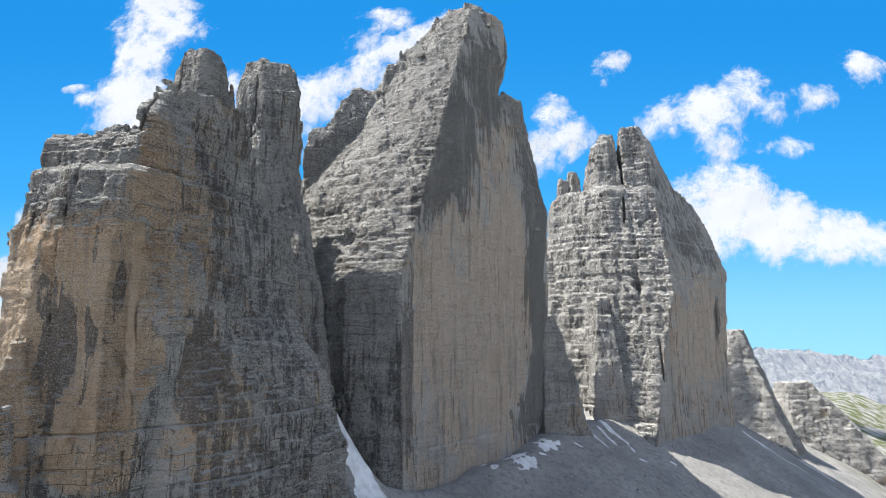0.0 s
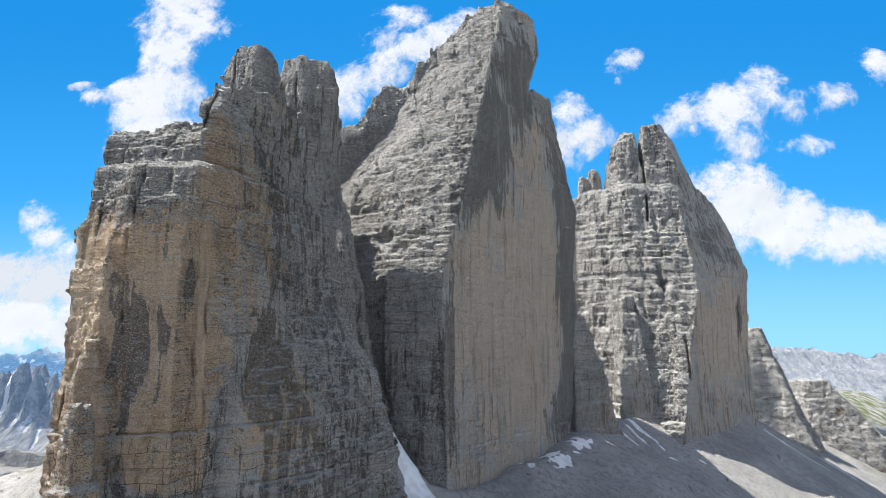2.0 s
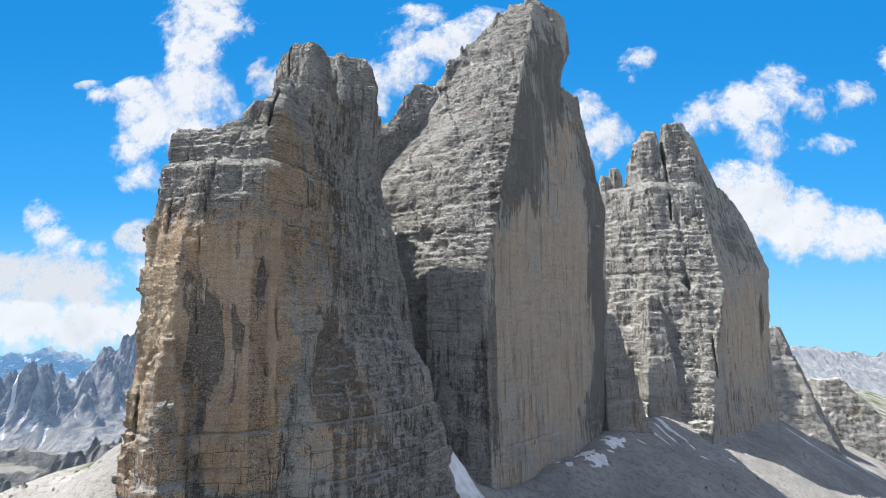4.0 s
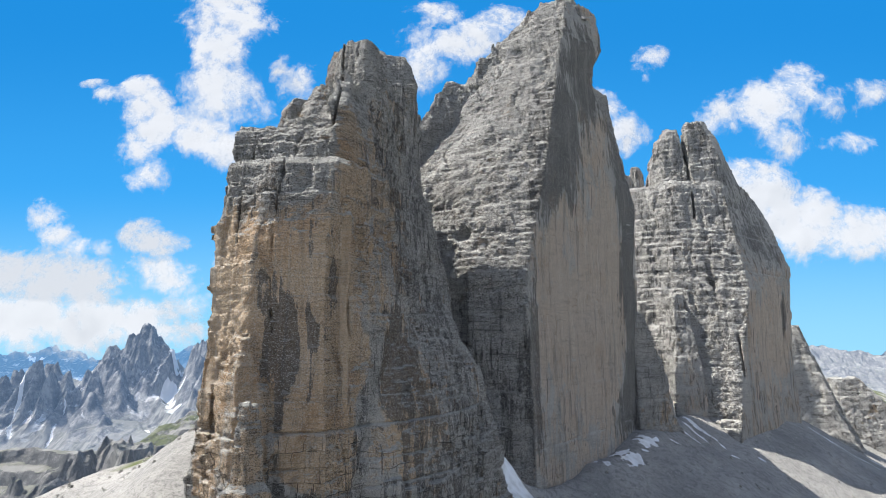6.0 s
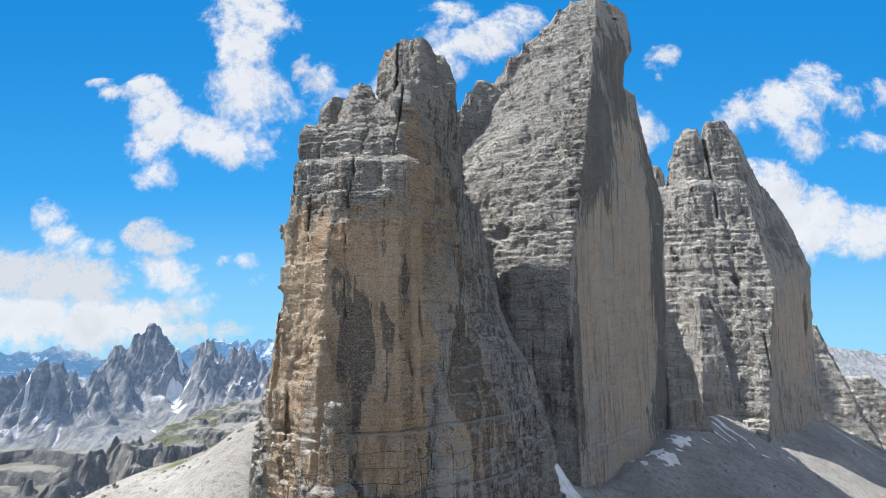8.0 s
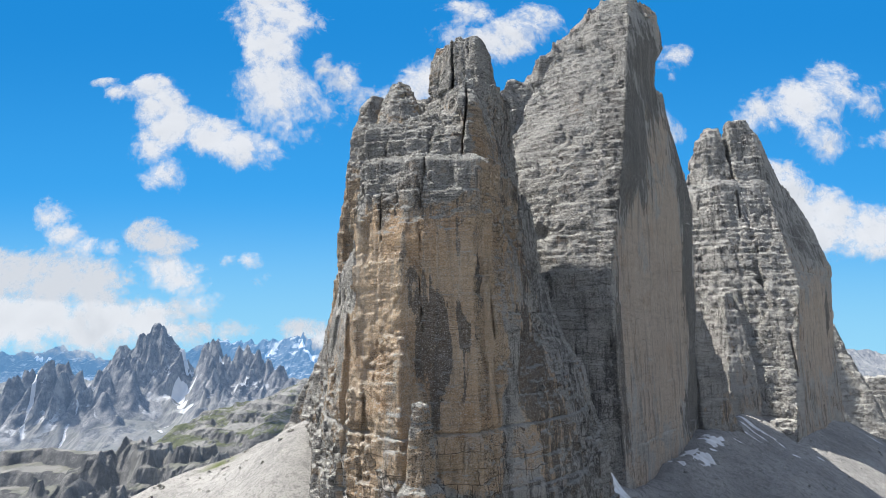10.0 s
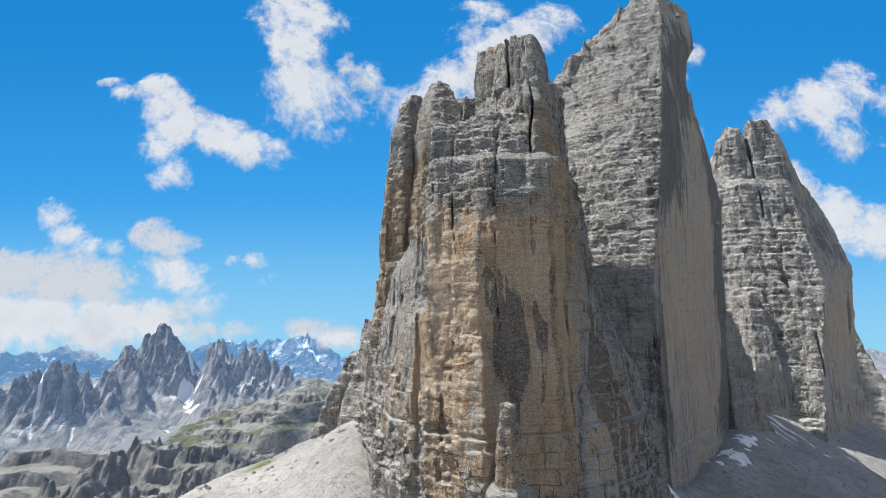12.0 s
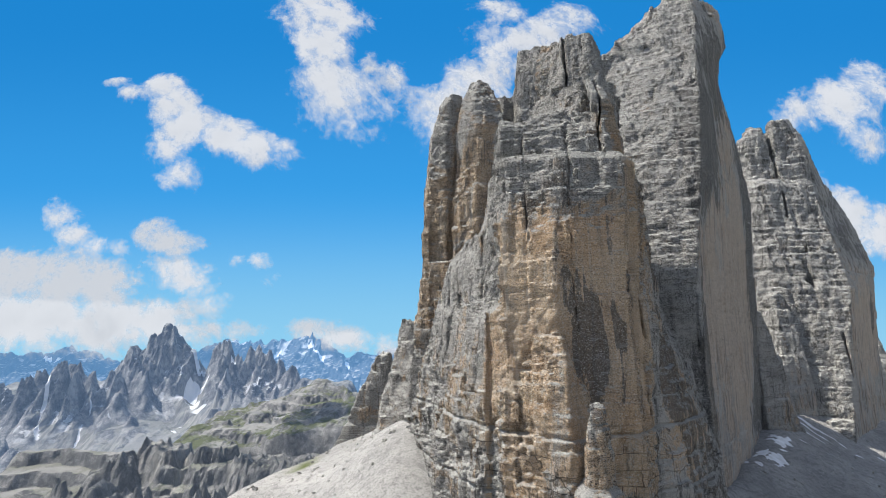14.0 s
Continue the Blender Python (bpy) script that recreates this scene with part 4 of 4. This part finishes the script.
SPIRES = [(-2090, 3420, 40, 1.0), (-2017, 3300, 56, 0.9), (-1937, 3350, 122, 1.1), (-1886, 3380, 166, 1.2), (-1811, 3380, 158, 1.3), (-1739, 3385, 86, 1.0), (-1850, 3290, 60, 1.1), (-1900, 3210, -30, 1.0), (-1586, 3390, 60, 1.0), (-1521, 3380, 88, 1.0), (-1500, 3290, 5, 1.0), (-1470, 3200, -90, 1.0), (-1454, 3350, -8, 1.1), (-1358, 3400, 32, 1.3), (-1308, 3400, 40, 1.2), (-1220, 3400, -38, 1.3), (-1121, 3350, -78, 1.2), (-1023, 3300, -135, 1.4), (-940, 3330, -150, 1.2)]
SPIRES += [(-2176, 2900, -40, 0.55), (-2315, 2900, -112, 0.7), (-2395, 2900, -152, 0.8), (-2470, 2910, -150, 0.9), (-2240, 2905, -150, 0.7), (-2120, 2910, -130, 0.7), (-2078, 2900, -88, 0.6), (-2037, 2950, -98, 0.7), (-1990, 2960, -130, 0.7), (-2019, 3100, -55, 0.9), (-1930, 3020, -120, 0.8), (-1880, 2920, -190, 0.8), (-1850, 3100, -100, 0.9), (-1960, 3190, -10, 1.0), (-1440, 3080, -170, 0.9), (-1370, 3120, -150, 1.0), (-1400, 2960, -250, 0.8), (-1260, 3150, -140, 0.9), (-1290, 3280, -60, 1.0), (-1180, 3200, -150, 1.0), (-1090, 3150, -190, 1.0), (-2250, 3150, -60, 1.2), (-2400, 3100, -90, 1.2), (-1770, 2850, -290, 0.7)]
SPIRES += [(-2050, 2470, -345, 0.9), (-2180, 2520, -330, 0.9), (-2300, 2480, -350, 1.0), (-1770, 2440, -400, 0.8)]
GULLIES = [(70, (-1690, 3400), (-1685, 3330), (-1660, 3250)), (40, (-1620, 3330), (-1660, 3250), (-1590, 3150)), (22, (-1535, 3120), (-1580, 3050), (-1600, 2980)), (12, (-2200, 2860), (-2120, 2700)), (10, (-2010, 2900), (-1960, 2720), (-1930, 2600)), (14, (-1475, 3350), (-1440, 3280)), (12, (-1640, 2960), (-1540, 2890), (-1480, 2900))]
FANS = [(75, (-1640, 3220), (-1600, 3080), (-1580, 2930)), (60, (-1420, 3020), (-1500, 2920)), (90, (-1960, 2740), (-1900, 2560), (-1880, 2420)), (50, (-2110, 2760), (-1990, 2600), (-1920, 2480)), (40, (-1770, 2720), (-1850, 2560))]
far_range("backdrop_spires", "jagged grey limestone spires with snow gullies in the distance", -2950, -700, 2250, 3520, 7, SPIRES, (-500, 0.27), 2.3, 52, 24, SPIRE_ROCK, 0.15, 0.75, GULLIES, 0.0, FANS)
SHOULDER_HILLS = [(-1112, 2500, -248, 2.6), (-980, 2440, -250, 2.6), (-839, 2330, -246, 2.6), (-1230, 2460, -285, 2.0), (-926, 2800, -172, 1.8), (-862, 3000, -120, 0.9), (-780, 2950, -150, 1.0), (-700, 2500, -190, 2.0), (-560, 2300, -210, 2.0)]
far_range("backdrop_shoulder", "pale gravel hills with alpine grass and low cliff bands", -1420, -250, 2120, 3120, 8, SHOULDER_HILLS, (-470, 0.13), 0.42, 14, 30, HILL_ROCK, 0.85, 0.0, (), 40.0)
CLIFFS = [(-1198, 2000, -252, 1.4), (-1309, 1900, -280, 1.1), (-1120, 1960, -262, 1.3), (-1000, 1930, -262, 1.5), (-900, 1860, -270, 1.4), (-803, 1800, -276, 1.5), (-680, 1760, -276, 1.5), (-1400, 1830, -340, 1.0), (-1480, 1760, -400, 1.0), (-1250, 1760, -330, 0.8), (-1080, 1720, -330, 0.8), (-900, 1650, -320, 0.9), (-560, 1700, -290, 1.5), (-1550, 1900, -430, 1.0)]
CLIFFS += [(-1450, 1650, -425, 0.9), (-1600, 1750, -445, 0.9), (-1700, 1850, -475, 0.9), (-1350, 1600, -385, 0.8), (-1150, 1580, -350, 0.8), (-980, 1560, -340, 0.8), (-780, 1580, -330, 0.9), (-1780, 2000, -470, 1.0), (-1640, 2050, -440, 0.9)]
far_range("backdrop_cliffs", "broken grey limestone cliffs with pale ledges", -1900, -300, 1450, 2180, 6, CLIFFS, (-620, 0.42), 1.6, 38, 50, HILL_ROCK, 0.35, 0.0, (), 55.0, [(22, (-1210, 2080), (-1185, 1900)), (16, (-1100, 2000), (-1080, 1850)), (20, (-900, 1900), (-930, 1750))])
BLUE_LEFT = [(-3450, 4176, -10, 3), (-3162, 4150, -9, 2.5), (-2922, 4150, 32, 2), (-2860, 4160, 0, 2), (-2707, 4150, -72, 1.6), (-1778, 4150, 96, 1.8), (-1690, 4150, 70, 2), (-1612, 4150, 78, 2), (-1440, 4150, 84, 2), (-1330, 4150, 90, 1.4), (-1223, 4150, 132, 1.2), (-1150, 4150, 90, 1.2), (-1074, 4150, 6, 1.5), (-980, 4156, -20, 2), (-860, 4157, 0, 1.6), (-727, 4157, -12, 2), (-558, 4149, 29, 2.5)]
far_range("backdrop_blue", "hazy blue mountain range with snow fields on the skyline", -4300, 100, 3560, 4240, 12, BLUE_LEFT, (-520, 0.35), 0.8, 26, 20, HAZY_ROCK, 0, 0.5, [(26, (-1420, 4060), (-1360, 4000)), (34, (-1180, 4080), (-1080, 4010)), (24, (-940, 4100), (-900, 4020)), (30, (-3100, 4100), (-2960, 4050)), (24, (-1690, 4110), (-1600, 4040))])
PALE_RIGHT = [(2251, 4134, 56, 3), (2540, 4137, 38, 3), (2828, 4144, 4, 3), (3075, 4151, -37, 2), (3274, 4144, 4, 3), (1947, 4134, 47, 3), (2566, 3717, -95, 3), (3009, 3717, -139, 3)]
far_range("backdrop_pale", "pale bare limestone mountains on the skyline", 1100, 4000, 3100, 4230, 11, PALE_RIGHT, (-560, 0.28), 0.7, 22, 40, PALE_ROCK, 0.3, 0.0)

# ---- sky and clouds ----
def sky_material():
    t = Tree("sky_blue")
    z = t.n("SeparateXYZ")
    t.l(t.co, z.inputs[0])
    c = t.mix(t.ramp(z.outputs[2], -200, 1500), (0.205, 0.45, 0.62), (0.038, 0.27, 0.60))
    c = t.mix(t.ramp(z.outputs[2], 600, 3000), c, (0.010, 0.170, 0.46))
    e = t.n("Emission")
    t.l(c, e.inputs[0])
    e.inputs[1].default_value = SKY_GLOW
    t.l(e.outputs[0], t.out.inputs[0])
    return t.m


SKY_GLOW = 0.93
sv, sq = grid_sheet(np.linspace(-6500, 6500, 14), np.array([0.0, 1.0]), lambda a, b: b)
sv = np.stack([sv[:, 0], 5130.0 - 688 * sv[:, 1], -900 + 4047 * sv[:, 1]], 1)
sm = raw_mesh("backdrop_sky", sv, sq)
sm.materials.append(sky_material())
tagged(new("backdrop_sky", sm), "clear deep blue summer sky paling to the skyline", "sky", kind="structure")


def cloud_material():
    t = Tree("cloud")
    flat = t.n("CombineXYZ")
    t.l(t.attr("across"), flat.inputs[0])
    t.l(t.attr("rise"), flat.inputs[1])
    t.co = flat.outputs[0]
    n = t.noise(1.5, 1.5, 1, 8, 0.6, 0.4)
    m = t.noise(4.2, 4.2, 1, 8, 0.6, 0.25)
    d = t.math("ADD", t.math("MULTIPLY", t.attr("thick"), 2.1), t.math("MULTIPLY", t.math("SUBTRACT", n, 0.5), 7.0))
    d = t.math("ADD", d, t.math("MULTIPLY", t.math("SUBTRACT", m, 0.5), 4.0))
    wisp = t.noise(11.0, 11.0, 1, 5, 0.6, 0.6)
    d = t.math("ADD", d, t.math("MULTIPLY", t.math("SUBTRACT", wisp, 0.5), 2.2))
    a = t.ramp(d, -0.2, 3.0, 0.0, 0.97)
    lump = t.noise(1.6, 1.6, 1.6, 6, 0.55)
    nor = t.bump(lump, 0.25, 0.1)
    # mostly added emission, standing in for sunlight scattered through the cloud
    di, em, mx = t.n("BsdfDiffuse"), t.n("Emission"), t.n("MixShader")
    di.inputs[0].default_value = (0.66, 0.66, 0.67, 1)
    em.inputs[0].default_value = (0.76, 0.79, 0.84, 1)
    em.inputs[1].default_value = 0.6
    t.l(nor, di.inputs["Normal"])
    mx.inputs[0].default_value = 0.85
    t.l(di.outputs[0], mx.inputs[1])
    t.l(em.outputs[0], mx.inputs[2])
    tp, out = t.n("BsdfTransparent"), t.n("MixShader")
    t.l(a, out.inputs[0])
    t.l(tp.outputs[0], out.inputs[1])
    t.l(mx.outputs[0], out.inputs[2])
    t.l(out.outputs[0], t.out.inputs[0])
    return t.m


CLOUD = cloud_material()


def cloud(label, place, scale, lobes):
    """A leaning bank of cloud. Lobes: across, up, half width, half height, thickness, in units of the scale."""
    tall = 1 / (1 - 0.75 * (place[2] - 100) / place[1])
    lobes = [(a, b * tall, c, d * tall, w) for a, b, c, d, w in lobes]
    L = np.array(lobes)
    x0, x1 = (L[:, 0] - 1.5 * L[:, 2]).min(), (L[:, 0] + 1.5 * L[:, 2]).max()
    z0, z1 = (L[:, 1] - 1.5 * L[:, 3]).min(), (L[:, 1] + 1.5 * L[:, 3]).max()
    step = 0.07
    v, q = grid_sheet(np.arange(x0, x1, step), np.arange(z0, z1, step), lambda a, b: 0 * a)
    x, z = v[:, 0], v[:, 1]
    d = np.full(len(x), -1.0)
    for cx, cz, rx, rz, w in lobes:
        d = np.maximum(d, w * (1.2 - 1.05 * ((x - cx) / rx) ** 2 - 1.0 * ((z - cz) / rz) ** 2))
    y = 0.75 * z - 0.10 * np.sqrt(np.maximum(0, d)) + 0.08 * fbm(x * 1.3 + place[0], z * 1.3, 0 * x, 4)
    me = raw_mesh("cloud", np.stack([x + 0.75 * z * (place[0] + 135) / place[1], y, z], 1), q)
    give(me, "thick", np.maximum(d, -1.5))
    give(me, "across", x + place[0] / 97)
    give(me, "rise", z / tall)
    me.materials.append(CLOUD)
    ob = tagged(new("cloud", me), label, "cloud", "clouds in the sky", "structure")
    ob.location, ob.scale = place, (scale, scale, scale)
    return ob


cloud("wispy white cloud drifting across the blue sky", (-1408, 2595, 1121), 273.8, [(-1.65, 0.85, 0.3, 0.1, 0.6), (-1.15, 0.6, 0.4, 0.2, 0.8), (-0.7, 0.7, 0.45, 0.35, 1.2), (-0.5, 0.3, 0.55, 0.45, 1.3), (-0.15, -0.05, 0.6, 0.42, 1.4), (0.35, -0.2, 0.6, 0.38, 1.4), (0.85, -0.4, 0.5, 0.32, 1.2), (1.35, -0.5, 0.3, 0.28, 0.8), (-0.3, -0.8, 0.35, 0.25, 0.6), (-0.6, -0.35, 0.4, 0.35, 0.9)])
cloud("tall soft white cloud in the blue sky", (-425, 759, 515), 81.1, [(-0.05, 0.6, 0.91, 0.57, 1.15), (-0.15, 0.0, 0.55, 0.69, 1.26), (-0.1, -0.7, 0.65, 0.52, 1.26), (0.4, 0.55, 0.52, 0.34, 0.92), (0.15, -1.1, 0.78, 0.29, 0.57), (-0.15, 1.2, 0.78, 0.57, 1.15)])
cloud("thin streak of white cloud", (-275, 815, 472), 86.2, [(-0.8, 0.2, 0.35, 0.4, 0.75), (-0.5, -0.15, 0.5, 0.22, 0.7), (0.05, -0.25, 0.45, 0.18, 0.6), (0.7, 0.1, 0.55, 0.38, 1), (1.0, -0.15, 0.4, 0.25, 0.8), (-1.1, 0.5, 0.25, 0.25, 0.5)])
cloud("ragged white cloud bank rising behind the peak", (-109, 1071, 670), 116.6, [(-1.3, -0.95, 0.5, 0.45, 0.9), (-0.8, -0.4, 0.5, 0.4, 0.85), (-0.3, -0.15, 0.5, 0.4, 0.9), (0.2, 0.15, 0.6, 0.35, 1), (0.7, 0.45, 0.6, 0.4, 1), (-0.1, 0.9, 0.6, 0.3, 0.75), (-0.5, 0.5, 0.4, 0.3, 0.5), (1.1, 0.7, 0.6, 0.4, 0.8)])
cloud("small white cloud low in the blue sky", (248, 1162, 546), 123.7, [(-0.1, 0.4, 0.35, 0.45, 0.8), (0.25, -0.05, 0.5, 0.38, 1), (-0.2, -0.3, 0.45, 0.4, 0.9), (-0.45, -0.6, 0.4, 0.3, 0.6)])
cloud("spread white cloud with ragged edges", (573, 1077, 568), 115.6, [(-1.0, -0.2, 0.5, 0.4, 0.9), (-0.3, -0.05, 0.75, 0.55, 1.05), (0.3, 0.35, 0.55, 0.45, 1), (0.8, 0.05, 0.5, 0.3, 0.8), (0.1, -0.6, 0.4, 0.3, 0.7), (1.6, 0.25, 0.45, 0.25, 0.7), (2.7, 0.85, 0.4, 0.4, 0.7), (1.1, -0.65, 0.45, 0.16, 0.5)])
cloud("tiny white cloud in the blue sky", (500, 1536, 921), 167.3, [(0.0, 0.01, 0.3, 0.2, 0.9), (-0.13, -0.32, 0.2, 0.2, 0.4)])
cloud("bright cumulus cloud with a flat base", (1569, 2542, 662), 263.7, [(-1.5, 0.4, 0.7, 0.7, 1.2), (-0.8, 0.2, 0.9, 0.8, 1.4), (0.0, -0.1, 0.9, 0.65, 1.4), (0.8, -0.25, 0.9, 0.48, 1.3), (1.6, -0.4, 0.7, 0.38, 1.2), (-1.5, -0.3, 0.7, 0.5, 1.1), (-0.9, 0.8, 0.6, 0.35, 1)])
cloud("small white cloud puff", (-3070, 4101, 963), 420.9, [(-0.05, 0.1, 0.38, 0.3, 1), (0.15, -0.2, 0.35, 0.25, 0.9), (0.7, -0.5, 0.5, 0.18, 0.5)])
cloud("tower-shaped cumulus puff above the far spires", (-2252, 4197, 638), 426.0, [(-0.3, 0.6, 0.45, 0.35, 1.1), (0.0, 0.4, 0.45, 0.3, 1), (0.0, -0.1, 0.5, 0.35, 1.1), (0.35, -0.3, 0.45, 0.35, 1.1), (0.6, -0.65, 0.35, 0.22, 0.7), (-0.2, 0.0, 0.4, 0.25, 0.9)])
cloud("broad bank of grey-bottomed cumulus over far peaks", (-2901, 4199, 341), 420.9, [(-1.3, 0.5, 0.9, 0.6, 1.4), (-0.4, 0.5, 0.8, 0.65, 1.4), (0.4, 0.3, 0.7, 0.55, 1.4), (-0.9, -0.2, 1.2, 0.6, 1.4), (0.5, -0.3, 1.2, 0.55, 1.3), (1.4, -0.3, 0.9, 0.45, 1.2), (2.0, -0.4, 0.5, 0.3, 0.9), (-2.1, 0.0, 1.2, 1.0, 1.4)])
cloud("faint small cloud puff", (-1571, 3990, 632), 405.7, [(0.03, 0.0, 0.28, 0.18, 0.8), (-0.35, 0.03, 0.18, 0.12, 0.5), (0.25, -0.3, 0.16, 0.12, 0.4)])
cloud("low white cloud above the far blue range", (-1080, 4193, 133), 418.0, [(-1.55, 0.08, 0.45, 0.2, 0.9), (-0.2, 0.05, 0.6, 0.22, 1), (0.3, -0.1, 0.7, 0.22, 1), (0.9, -0.2, 0.6, 0.2, 0.9)])
